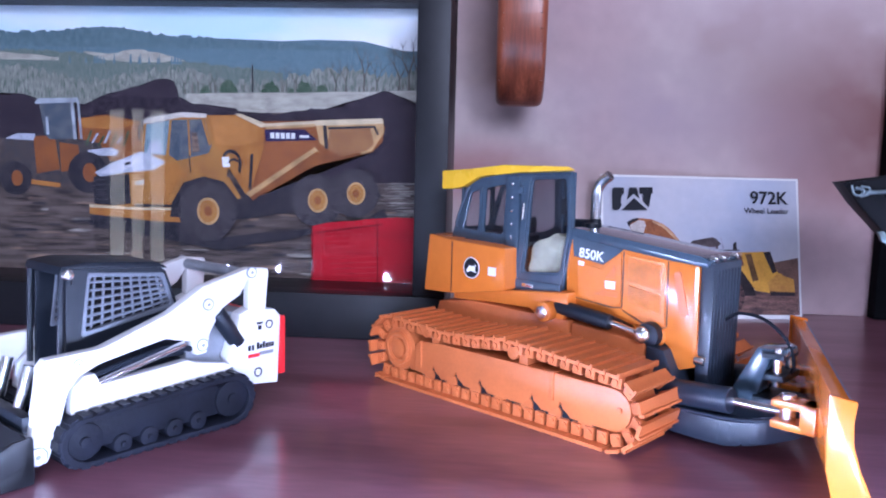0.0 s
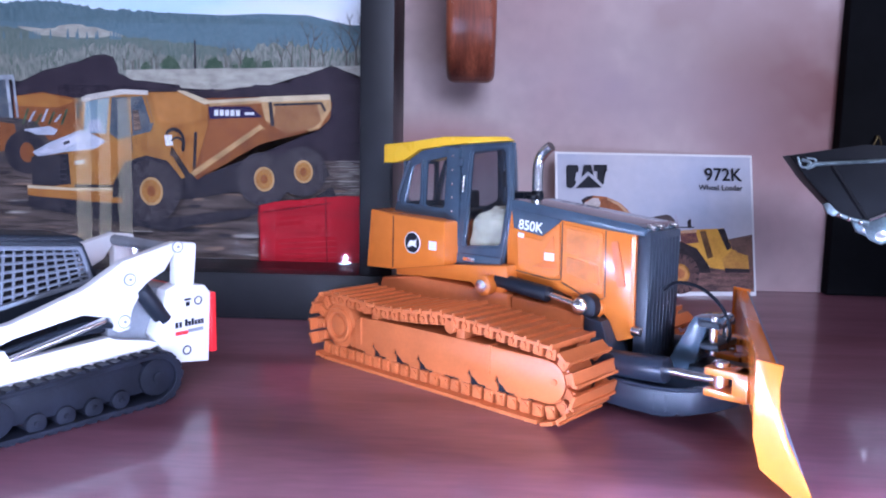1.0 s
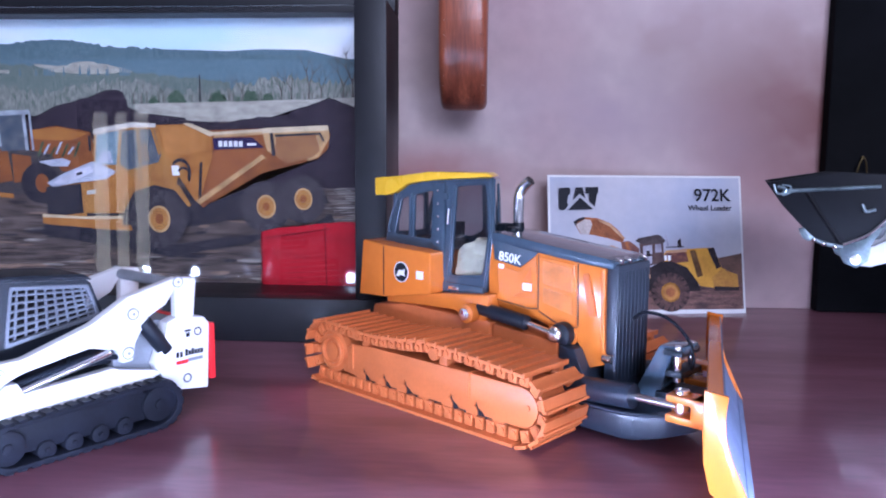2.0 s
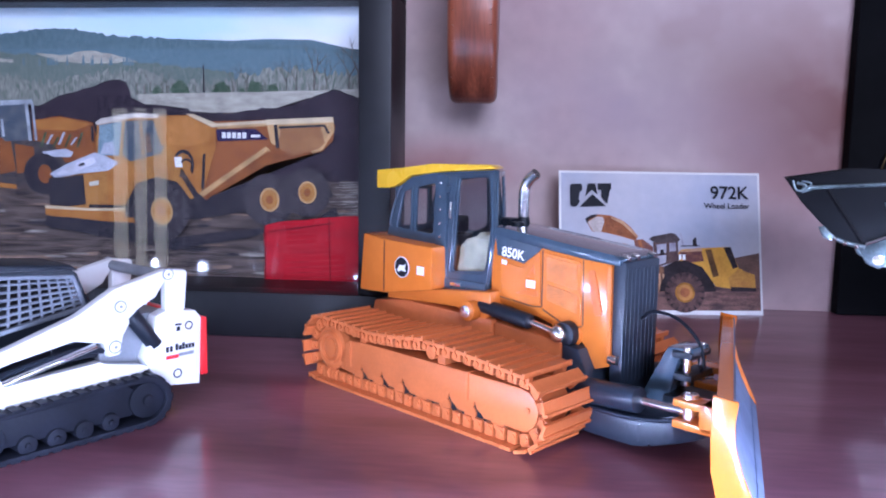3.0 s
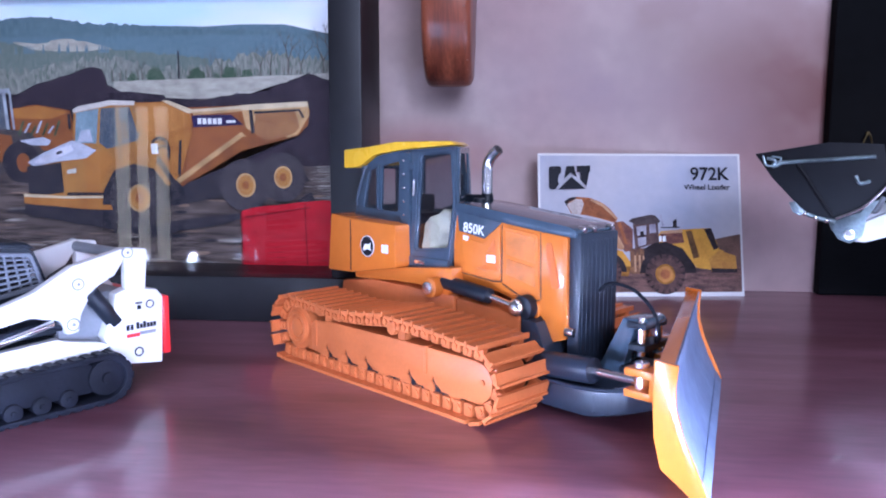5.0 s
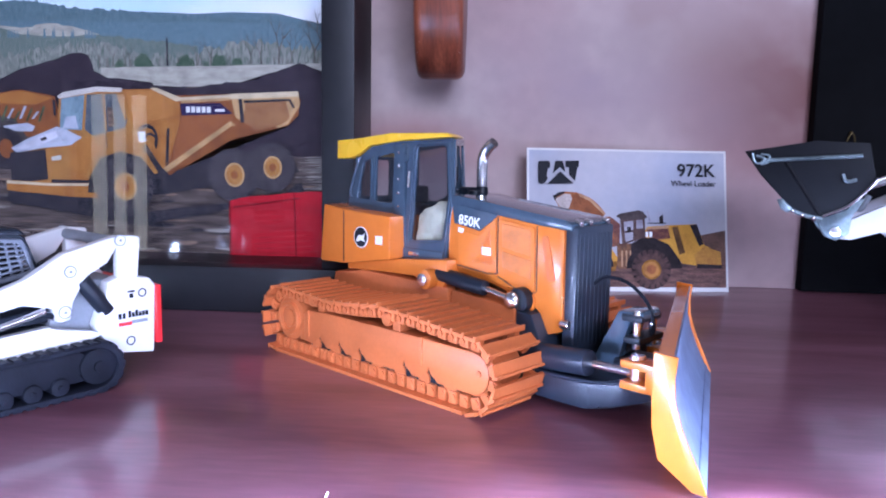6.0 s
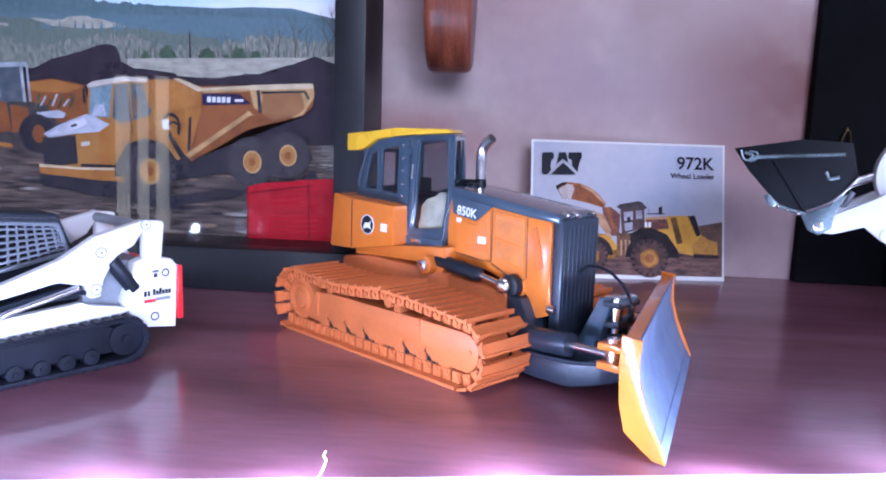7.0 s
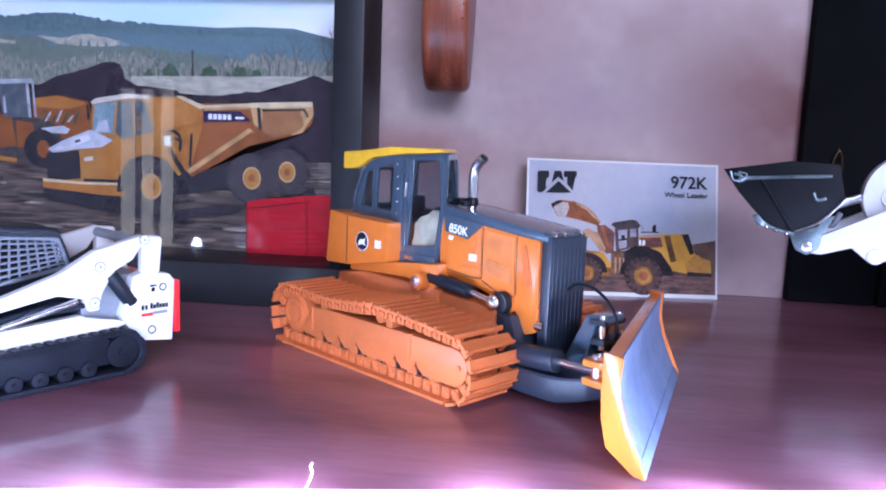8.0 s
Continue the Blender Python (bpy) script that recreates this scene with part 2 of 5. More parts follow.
def shelf_top():
    b = bmesh.new()
    a, c = edge_point(-0.62), edge_point(0.62)
    pts = [(a.x, a.y), (c.x, c.y), (0.60, 0.342), (-0.60, 0.342)]
    lo = [b.verts.new((x, y, -0.018)) for x, y in pts]
    hi = [b.verts.new((x, y, 0.0)) for x, y in pts]
    b.faces.new(hi)
    b.faces.new(lo[::-1])
    for i in range(4):
        b.faces.new((lo[i], lo[(i + 1) % 4], hi[(i + 1) % 4], hi[i]))
    bmesh.ops.bevel(b, geom=list(b.edges), offset=0.0012, segments=2, affect="EDGES")
    return setting("shelf", b, SHELF, "dark red varnished wooden shelf with a glossy top", "shelf")


shelf_top()
def colour_blotch(m, centre, size, colour, amount):
    """An uneven patch of colour round centre (metres) on a material."""
    n, l = nodes_of(m)
    b = n["Principled BSDF"]
    src = b.inputs["Base Color"].links[0].from_socket
    tc, mp, gr, ns = n.new("ShaderNodeTexCoord"), n.new("ShaderNodeMapping"), n.new("ShaderNodeTexGradient"), n.new("ShaderNodeTexNoise")
    mp.vector_type = "TEXTURE"
    mp.inputs["Location"].default_value, mp.inputs["Scale"].default_value = centre, size
    gr.gradient_type = "SPHERICAL"
    ns.inputs["Scale"].default_value = 45
    l.new(tc.outputs["Object"], mp.inputs[0])
    l.new(mp.outputs[0], gr.inputs[0])
    l.new(tc.outputs["Object"], ns.inputs["Vector"])
    mul, mix, amt = n.new("ShaderNodeMath"), n.new("ShaderNodeMixRGB"), n.new("ShaderNodeMath")
    mul.operation = amt.operation = "MULTIPLY"
    amt.use_clamp = True
    l.new(gr.outputs["Fac"], mul.inputs[0])
    l.new(ns.outputs["Fac"], mul.inputs[1])
    l.new(mul.outputs[0], amt.inputs[0])
    amt.inputs[1].default_value = amount
    l.new(amt.outputs[0], mix.inputs[0])
    l.new(src, mix.inputs[1])
    mix.inputs[2].default_value = (*colour, 1)
    l.new(mix.outputs[0], b.inputs["Base Color"])


colour_blotch(WALL, (0.152, 0.326, 0.092), (0.058, 0.06, 0.056), (0.20, 0.075, 0.07), 2.4)
# broad patch dims the too bright upper right through the wall colour
colour_blotch(WALL, (0.10, 0.326, 0.125), (0.09, 0.06, 0.05), (0.31, 0.205, 0.20), 1.6)
colour_blotch(WALL, (0.118, 0.326, 0.078), (0.045, 0.06, 0.026), (0.30, 0.19, 0.20), 1.6)
colour_blotch(WALL, (0.06, 0.326, 0.092), (0.06, 0.06, 0.03), (0.32, 0.23, 0.26), 1.3)
# reddish glow reflected near the dozer's roof, painted into the wall colour
colour_blotch(WALL, (-0.015, 0.326, 0.06), (0.05, 0.06, 0.02), (0.30, 0.10, 0.10), 1.6)
setting("wall_back", box(-600, 600, 326, 342, 0.2, 420, 0), WALL, "pinkish grey plastered back wall with brown blotches and a painted red glow", "wall")
setting("side_panel", box(161.5, 200, 319, 325.5, 0.2, 420, 0.8), VELVET, "black upright panel beside the grey wall", "panel")
setting("side_panel_rear", box(200.5, 330, 316, 325.5, 0.2, 420, 0.8), VELVET, "matt black upright panel against the wall", "panel")
for nm, q in (("wall_front", (-1500, 1500, -1320, -1300, -800, 1400)), ("wall_left", (-1520, -1500, -1320, 342, -800, 1400)),
              ("wall_right", (1500, 1520, -1320, 342, -800, 1400)), ("ceiling", (-1520, 1520, -1320, 342, 1400, 1420)), ("floor", (-1520, 1520, -1320, 342, -820, -800))):
    setting(nm, box(*q, 0), ROOM, "plain beige plaster of the dim room", "wall" if "wall" in nm else nm)


# ---- picture frame with a print of a dump truck at work ----
def ink(name, c, vary=0.18, scale=160, second=None, stretch=(1, 1, 1)):
    return material("ink_" + name, c, 0.6, vary=vary, scale=scale, bump=0.0, second=second, stretch=stretch, spec=0.12)


def picture_frame():
    f = thing("framed_photograph", Matrix(), "deep black picture frame holding a landscape photograph of a dump truck", "picture frame")
    x0, x1, z0, z1 = -230, -24.8, 0, 132
    part("bottom_rail", box(x0, x1, 240, 275, z0, 16.5, 0.7), BLACK, f)
    part("top_rail", box(x0, x1, 264, 275, 123.5, z1, 0.7), BLACK, f)
    part("side_rail", box(-36.4, x1, 240.1, 275, 16.6, 123.4, 0.7), BLACK, f)
    part("side_rail", box(x0, -215, 240.1, 275, 16.6, 123.4, 0.7), BLACK, f)
    part("backing", box(x0 + 2, x1 - 2, 275.2, 278, 1, z1 - 1, 0.2), DARK, f)
    photo = part("photograph", box(-226, -30, 274.4, 275.1, 1, 130, 0), ink("sky", (0.66, 0.85, 0.99), 0.03, 60, (0.95, 0.97, 0.98), (0.6, 1, 2.4)), f, "photograph of an orange dump truck on dark ground")
    lay = [274.3]

    def shape(name, pts, mat, step=0.06, label=""):
        lay[0] -= step
        return print_shape(name, pts, lay[0], mat, photo, label)

    hill = ink("hill", (0.115, 0.185, 0.215), 0.36, 3200, (0.17, 0.245, 0.275), (1.2, 1, 0.7))
    woods = ink("woods", (0.31, 0.315, 0.27), 0.4, 2200, (0.12, 0.15, 0.12), (1.6, 1, 0.4))
    pale = ink("pale_ground", (0.44, 0.42, 0.35), 0.14, 900, None, (0.6, 1, 1.6))
    soil = ink("soil", (0.026, 0.020, 0.030), 0.36, 900, (0.055, 0.042, 0.055))
    mud = ink("mud", (0.16, 0.125, 0.11), 0.4, 700, (0.036, 0.028, 0.029), (0.3, 1, 2.2))
    mudpale = ink("wet_mud", (0.46, 0.42, 0.37), 0.4, 1100, (0.13, 0.115, 0.11), (0.3, 1, 2.4))
    mudtan = ink("tan_mud", (0.30, 0.205, 0.15), 0.4, 1000, (0.09, 0.07, 0.065), (0.35, 1, 2.2))
    paint = ink("truck_orange", (0.40, 0.175, 0.042), 0.2, 420, (0.31, 0.125, 0.032))
    paint2 = ink("truck_shade", (0.26, 0.095, 0.03), 0.2, 420, (0.19, 0.068, 0.028))
    amber = ink("truck_amber", (0.40, 0.195, 0.052), 0.2, 420, (0.29, 0.13, 0.04))
    light = ink("truck_light", (0.55, 0.35, 0.16), 0.16, 420)
    cream = ink("truck_edge", (0.66, 0.55, 0.36), 0.12, 420)
    silver = ink("truck_hood", (0.50, 0.52, 0.60), 0.25, 500, (0.36, 0.38, 0.46))
    dark = ink("dark", (0.026, 0.025, 0.034), 0.35, 900, (0.055, 0.048, 0.056))
    windw = ink("window", (0.24, 0.33, 0.38), 0.25, 300, (0.13, 0.19, 0.23))
    windk = ink("cab_inside", (0.075, 0.095, 0.125), 0.35, 600, (0.15, 0.16, 0.17))
    fir = ink("fir", (0.045, 0.085, 0.05), 0.4, 1600, (0.11, 0.15, 0.10))
    bare = ink("bare_tree", (0.13, 0.11, 0.095), 0.2, 400)
    rnd = random.Random(4)

    def ragged(name, pts, mat, amount, cuts=5, step=0.06):
        """A shape whose outline is broken up unevenly."""
        out = []
        for i, q in enumerate(pts):
            q, n = Vector(q), Vector(pts[(i + 1) % len(pts)])
            side = Vector((q.y - n.y, n.x - q.x)).normalized()
            j = min(amount, (n - q).length / cuts * 0.4)
            for k in range(cuts):
                w = q.lerp(n, k / cuts) + side * (rnd.uniform(-j, j) if k else 0)
                out.append((w.x, w.y))
        return shape(name, out, mat, step)

    def clump(x, z, w, h, mat):
        """A bushy evergreen with an uneven outline."""
        n = 22
        pts = []
        for k in range(n):
            a = 2 * math.pi * k / n
            q = rnd.uniform(0.72, 1.12) * (1 if math.sin(a) < 0 else 1 - 0.28 * abs(math.cos(a)))
            pts.append((x + w / 2 * q * math.cos(a), z + h / 2 + h / 2 * q * math.sin(a)))
        shape("evergreen", pts, mat, 0.012)

    def bare_tree(x, z, h, spread, depth=3):
        """Trunk with forking branches, all thin printed strokes."""
        def limb(px, pz, ang, ln, w, d):
            qx, qz = px + ln * math.sin(ang), pz + ln * math.cos(ang)
            nx, nz = math.cos(ang) * w / 2, -math.sin(ang) * w / 2
            shape("branch", [(px - nx, pz - nz), (px + nx, pz + nz), (qx + nx * 0.5, qz + nz * 0.5), (qx - nx * 0.5, qz - nz * 0.5)], bare, 0.0015)
            if d:
                for sgn in (-1, 1):
                    limb(qx, qz, ang + sgn * rnd.uniform(0.2, 0.6) * spread, ln * rnd.uniform(0.6, 0.85), w * 0.62, d - 1)
        limb(x, z, rnd.uniform(-0.06, 0.06), h * 0.4, h * 0.05, depth)

    shape("hills", [(-218, 111), (-192, 113), (-168, 115.4), (-155, 114.4), (-144, 112), (-117, 110.8), (-94, 110.6), (-80, 111.3), (-62, 111), (-43, 106.8), (-30, 104), (-30, 80), (-218, 80)], hill)
    lay[0] -= 0.06
    ridge = [(-218 + 1.1 * i, 113.0 + 2.2 * math.exp(-((1.1 * i - 52) / 16) ** 2) - max(0, 1.1 * i - 60) * 0.05 - max(0, 1.1 * i - 152) * 0.16 + rnd.uniform(-0.5, 0.9)) for i in range(171)]
    print_band("ridge_trees", ridge, 107.4, lay[0], ink("ridge", (0.10, 0.16, 0.18), 0.36, 2600, (0.155, 0.225, 0.245), (1.3, 1, 0.6)), photo)
    lay[0] -= 0.06
    vale = [(-218 + 1.4 * i, 106 - 0.00052 * (1.4 * i) ** 2 + rnd.uniform(-0.5, 0.7)) for i in range(90)]
    print_band("valley", vale, 84, lay[0], ink("valley", (0.19, 0.225, 0.19), 0.4, 2200, (0.125, 0.165, 0.145), (1.4, 1, 0.45)), photo)
    ragged("hill_clearing", [(-212, 105), (-196, 104), (-186, 103.2), (-186, 101.8), (-212, 102)], pale, 0.4)
    ragged("hill_clearing", [(-176, 105.6), (-163, 105), (-154, 106.6), (-144, 105.4), (-133.5, 102.4), (-147, 101.6), (-166, 102.2)], pale, 0.4)
    for k in range(22):
        x = rnd.uniform(-182, -134)
        shape("hill_tree", [(x - 0.5, 101), (x + 0.5, 101), (x + 0.15, 101 + rnd.uniform(1.5, 4.6)), (x - 0.15, 104)], hill, 0.004)
    lay[0] -= 0.06
    top = [(-218 + 1.2 * i, 96.5 + 2.2 * math.sin(i * 0.12) + rnd.uniform(-1.6, 1.8) + max(0, i - 112) * 0.13) for i in range(157)]
    print_band("woods", top, 80, lay[0], woods, photo)
    for k in range(46):
        bare_tree(rnd.uniform(-134, -38), 89.5, rnd.uniform(5, 9), 0.8, 1)
    for x, h in ((-128, 9), (-121, 10), (-94, 10), (-88, 11), (-72, 12), (-68, 13), (-61, 17), (-56, 13), (-47, 17), (-43, 21), (-39.5, 19)):
        bare_tree(x, 90, h, 0.9)
    shape("dead_trunk", [(-106.1, 90), (-105.3, 90), (-105.4, 101), (-105.9, 101.6)], dark, 0.01)
    for x, w, h in ((-115.6, 8.5, 6), (-113.6, 5, 4), (-98.4, 8, 5.6), (-84.8, 7.6, 6), (-77.6, 6, 4.8), (-125, 5, 3.4), (-90, 3.6, 3)):
        clump(x, 89.4, w, h, fir)
    ragged("field", [(-133, 89.6), (-90, 90.6), (-30, 92.4), (-30, 80), (-133, 80)], pale, 0.3, 8)
    shape("ground", [(-218, 80), (-30, 84), (-30, 1), (-218, 1)], mud)
    ragged("soil_mound", [(-218, 88), (-200, 88), (-186, 84.5), (-178, 83), (-164, 89.3), (-150, 93), (-142.5, 95.2), (-137.6, 94.4), (-135.8, 88), (-130, 85.5), (-112, 84), (-105, 70), (-218, 70)], soil, 0.55)
    ragged("soil_mound", [(-116, 83), (-100, 82), (-85, 83.6), (-71, 85.4), (-62, 88.6), (-53, 92), (-47, 90), (-42, 87), (-30, 84), (-30, 54), (-112, 60)], soil, 0.5)
    for k in range(60):
        x, z = rnd.uniform(-100, -38), rnd.uniform(58, 84)
        w = rnd.uniform(1, 3)
        shape("clod", [(x - w, z), (x - w * 0.2, z + w * 0.4), (x + w, z + 0.2), (x + w * 0.3, z - w * 0.3)], ink("clod", (0.06, 0.05, 0.066), 0.3, 900) if k == 0 else bpy.data.materials["ink_clod"], 0.001)
    streak = (mudpale, mudtan, mudtan, dark)
    for i in range(150):
        z = 62 * (1 - (i + rnd.random()) / 150) ** 1.15 - 1
        x, w = rnd.uniform(-214, -40), rnd.uniform(5, 22) * (1.25 - z / 90)
        h = rnd.uniform(0.25, 0.9) * (1.3 - z / 80)
        ragged("mud_streak", [(x - w / 2, z), (x - w / 5, z + h), (x + w / 3, z + h * 1.1), (x + w / 2, z + h * 0.3), (x + w / 4, z - h * 0.7), (x - w / 4, z - h * 0.8)], streak[rnd.randrange(4)] if z < 50 or x > -60 else dark, 0.25, 2, 0.002)
    for i in range(16):
        z = 55.5 - 0.95 * i
        x, w = rnd.uniform(-50, -40), rnd.uniform(8, 20)
        ragged("wet_rut", [(x - w / 2, z), (x, z + 0.55), (x + w / 2, z + 0.7), (x + w / 2, z + 0.1), (x, z - 0.1)], mudpale, 0.15, 3, 0.004)
    # wheel loader parked behind, and an orange machine beyond it
    ragged("far_machine", [(-178, 79), (-166, 80.5), (-152, 78), (-150, 70), (-154, 62), (-178, 62)], paint2, 0.4, 3)
    shape("far_machine_top", [(-177, 78.6), (-166, 80), (-153, 77.4), (-160, 74.6), (-176, 75)], paint, 0.02)
    ragged("loader_body", [(-210, 70), (-200, 71.6), (-188, 71.4), (-169, 69), (-163, 60), (-165, 54), (-199, 51), (-212, 55)], ink("loader", (0.10, 0.08, 0.075), 0.45, 1500, (0.045, 0.045, 0.055)), 0.4, 3)
    shape("loader_panel", [(-197, 71), (-188, 71.8), (-186, 58), (-196, 56)], paint2, 0.02)
    shape("loader_panel", [(-186, 69), (-178, 68), (-177, 58), (-185.6, 57)], paint2, 0.02)
    shape("loader_bonnet", [(-209, 70), (-204, 72.2), (-196, 72.2), (-197, 69.4)], silver, 0.02)
    shape("loader_cab", [(-194, 85), (-180, 86), (-180, 70.6), (-190, 70), (-192, 72)], windk)
    for q in ([(-196, 84.6), (-194.6, 86.4), (-177.4, 87), (-177.4, 85.2), (-195, 84.2)], [(-180.8, 86), (-179.4, 86), (-178.4, 70.4), (-179.8, 70.4)], [(-178, 86), (-177, 86), (-176, 70.6), (-177, 70.6)], [(-191.4, 79), (-190.4, 79), (-190, 72), (-191.2, 72)]):
        shape("loader_cab_post", q, ink("loader_white", (0.46, 0.50, 0.56), 0.2, 500), 0.02)
    for k in range(7):
        x = -175 + 2.6 * k
        shape("loader_pipe", [(x, 68 + k % 2), (x + 1, 68 + k % 2), (x + 3.4, 74 - k % 3), (x + 2.4, 74 - k % 3)], silver if k % 2 else ink("loader_green", (0.10, 0.14, 0.08), 0.3, 600), 0.01)
    shape("loader_fender", [(-174, 66), (-164, 67.4), (-160.6, 66), (-162, 64), (-173, 64)], silver, 0.02)
    shape("loader_step", [(-212, 55), (-186, 52.4), (-186, 50.6), (-212, 53)], paint, 0.02)
    for c, q in (((-174, 57), 8.4), ((-205, 54), 7)):
        shape("loader_tyre", disc(c, q), dark)
        shape("loader_hub", [(x + (x - c[0]) * -0.25, z) for x, z in disc((c[0] + 1, c[1]), q * 0.46)], paint2)
    # dump truck
    shape("truck_chassis", [(-134, 58), (-112, 54), (-57, 60), (-53, 50), (-108, 40), (-134, 38)], dark)
    shape("truck_bed", [(-103, 79), (-56, 80.6), (-52, 78), (-53, 72), (-57, 68), (-70, 64), (-80, 62), (-101, 50), (-106, 49)], paint2)
    shape("truck_bed_side", [(-99.6, 71.6), (-78.6, 72), (-81, 67.6), (-104, 52), (-102, 62)], ink("bed_side", (0.31, 0.115, 0.04), 0.22, 420, (0.25, 0.088, 0.034)), 0.02)
    shape("truck_bed_front", [(-123.4, 81), (-110, 81.4), (-100.4, 76), (-100.6, 68.6), (-105.4, 53.4), (-108, 50), (-114.4, 59.6), (-121, 68)], paint)
    shape("truck_bed_lit", [(-122.6, 80.4), (-111, 80.8), (-103, 76.4), (-103, 71), (-112, 69), (-120, 70)], ink("bed_lit", (0.47, 0.215, 0.058), 0.2, 420, (0.39, 0.17, 0.045)), 0.02)
    shape("truck_bed_fold", [(-106, 66), (-104.8, 66.2), (-105.6, 53), (-107, 52)], dark, 0.02)
    shape("truck_tailboard", [(-80, 79.7), (-52.8, 80.9), (-52.3, 75.8), (-57.1, 68.4), (-61, 67), (-62.6, 74), (-74, 74.6), (-75.4, 69.3), (-78, 71)], light)
    shape("truck_tail_shade", [(-74, 76.4), (-58, 77.4), (-56.2, 71), (-59, 68.6), (-70, 65.6), (-74.6, 69)], ink("tail_shade", (0.34, 0.17, 0.07), 0.25, 420, (0.24, 0.11, 0.05)), 0.02)
    shape("truck_tail_rib", [(-76.8, 78.6), (-75.4, 78.6), (-74.4, 69), (-76, 68.8)], dark, 0.01)
    shape("truck_tail_lip", [(-80, 79.9), (-53.2, 81.2), (-52.6, 79.2), (-80, 77.8)], cream, 0.02)
    shape("truck_tail_line", [(-74.6, 77.4), (-56, 78.3), (-54.2, 75), (-55, 74.6), (-56.6, 77.4), (-74.6, 76.4)], dark, 0.01)
    shape("truck_rail", [(-112.4, 81.8), (-109.6, 81.8), (-100, 78.2), (-80, 79.6), (-80, 78.4), (-99.8, 77), (-101.6, 76.6), (-110.8, 80.8)], cream, 0.02)
    shape("truck_rail_under", [(-99.8, 77), (-80, 78.4), (-80, 77.4), (-99.6, 76)], light, 0.02)
    shape("truck_brace", [(-107.8, 50.4), (-80, 69.4), (-78, 67.6), (-105, 47.8)], light)
    shape("truck_brace_shade", [(-106.2, 48.9), (-79, 67.9), (-78, 67.2), (-105, 47.6)], paint2, 0.01)
    shape("truck_side_plate", [(-100.2, 75.8), (-84, 76.2), (-79, 72.2), (-99.6, 71.2)], ink("navy", (0.035, 0.025, 0.085), 0.1, 120))
    for k in range(5):
        x = -97.8 + 2.1 * k
        shape("truck_lettering", [(x, 74.7), (x + 1.6, 74.75), (x + 1.6, 72.5), (x, 72.4)], LABELW, 0.01)
    shape("truck_lettering", [(-86, 73.9), (-82.2, 74), (-82.2, 73), (-86, 72.9)], LABELW, 0.01)
    shape("truck_cab", [(-149.6, 78), (-130, 81.6), (-123.2, 81), (-121, 70), (-114.6, 62), (-116, 56), (-134, 54), (-151, 60)], amber)
    shape("truck_cab_roof", [(-150.4, 78), (-148, 79.6), (-134, 82), (-123.6, 81.6), (-123.8, 80), (-134, 80), (-149.6, 77)], ink("truck_roof", (0.62, 0.58, 0.52), 0.15, 300), 0.02)
    shape("truck_windscreen", [(-148.6, 77), (-138.8, 78.8), (-140.6, 64.8), (-149.8, 65)], windw)
    shape("truck_wipe", [(-147, 70), (-143, 70.6), (-142, 65.4), (-148.6, 65.4)], silver, 0.01)
    shape("truck_side_window", [(-138, 78.8), (-124.4, 79.4), (-121.6, 69), (-123, 66), (-136, 62.6), (-139.4, 65)], windk)
    for q in ([(-138.9, 78.8), (-138, 78.9), (-139.6, 64), (-140.6, 64.4)], [(-131.6, 79), (-130.8, 79), (-130.2, 65), (-131, 64.6)], [(-125.8, 79.3), (-124.6, 79.3), (-121.8, 69.4), (-122.8, 69)]):
        shape("truck_cab_post", q, amber, 0.01)
    shape("truck_seat", [(-130, 74), (-127.6, 74), (-126.6, 66.6), (-129.6, 66)], mudtan, 0.01)
    shape("truck_nose", [(-171, 55), (-155, 57.6), (-137, 63), (-131, 58), (-133, 40), (-171, 40)], amber)
    shape("truck_nose_side", [(-146, 59), (-137, 62.6), (-132, 57), (-133, 43.6), (-146, 43.8)], paint, 0.02)
    shape("truck_hood", [(-170.4, 57.2), (-163, 61.2), (-151, 66), (-147, 65), (-140.6, 62), (-145.4, 58.8), (-158, 57.4), (-168, 55.4)], silver)
    shape("truck_hood_lit", [(-168, 57.2), (-162, 60.4), (-151.6, 64.6), (-150.4, 62), (-158, 58.6), (-166, 56.6)], ink("hood_lit", (0.66, 0.66, 0.74), 0.15, 400), 0.01)
    shape("truck_vent", [(-158, 61.2), (-155.6, 62), (-155, 61), (-157.6, 60.2)], dark, 0.01)
    shape("truck_grille", [(-171, 55.4), (-166, 55.8), (-156, 57), (-155.4, 45), (-163, 44), (-171, 44.4)], dark)
    for k in range(5):
        shape("grille_bar", [(-170, 46.4 + 2 * k), (-157, 47 + 2 * k), (-157, 46.6 + 2 * k), (-170, 46 + 2 * k)], ink("grille", (0.075, 0.072, 0.085), 0.2, 300) if k == 0 else bpy.data.materials["ink_grille"], 0.005)
    shape("truck_headlamp", [(-153.6, 54), (-149.6, 54.8), (-149.6, 53), (-153.6, 52.4)], ink("lamp", (0.7, 0.68, 0.6), 0.1, 200), 0.01)
    shape("truck_bumper", [(-173, 44), (-154, 43), (-134, 43.2), (-134, 38), (-152, 37.6), (-173, 40.4)], paint)
    shape("bumper_edge", [(-173, 44.2), (-154, 43.4), (-134, 43.8), (-134, 42.8), (-154, 42.4), (-173, 43)], cream, 0.01)
    shape("truck_bumper_gap", [(-154, 45), (-134, 45), (-134, 44), (-154, 43.6)], dark, 0.01)
    shape("truck_arch", [(-139, 40), (-138, 48), (-133.6, 54.4), (-125, 57), (-116, 55), (-110.6, 48), (-110, 40)], dark)
    shape("truck_fender", [(-140, 46), (-135, 55.4), (-125, 58.8), (-114.4, 56.6), (-109.6, 48.6), (-111, 48), (-116.4, 54.8), (-125, 56.8), (-133.4, 54), (-138.4, 45.6)], amber, 0.02)
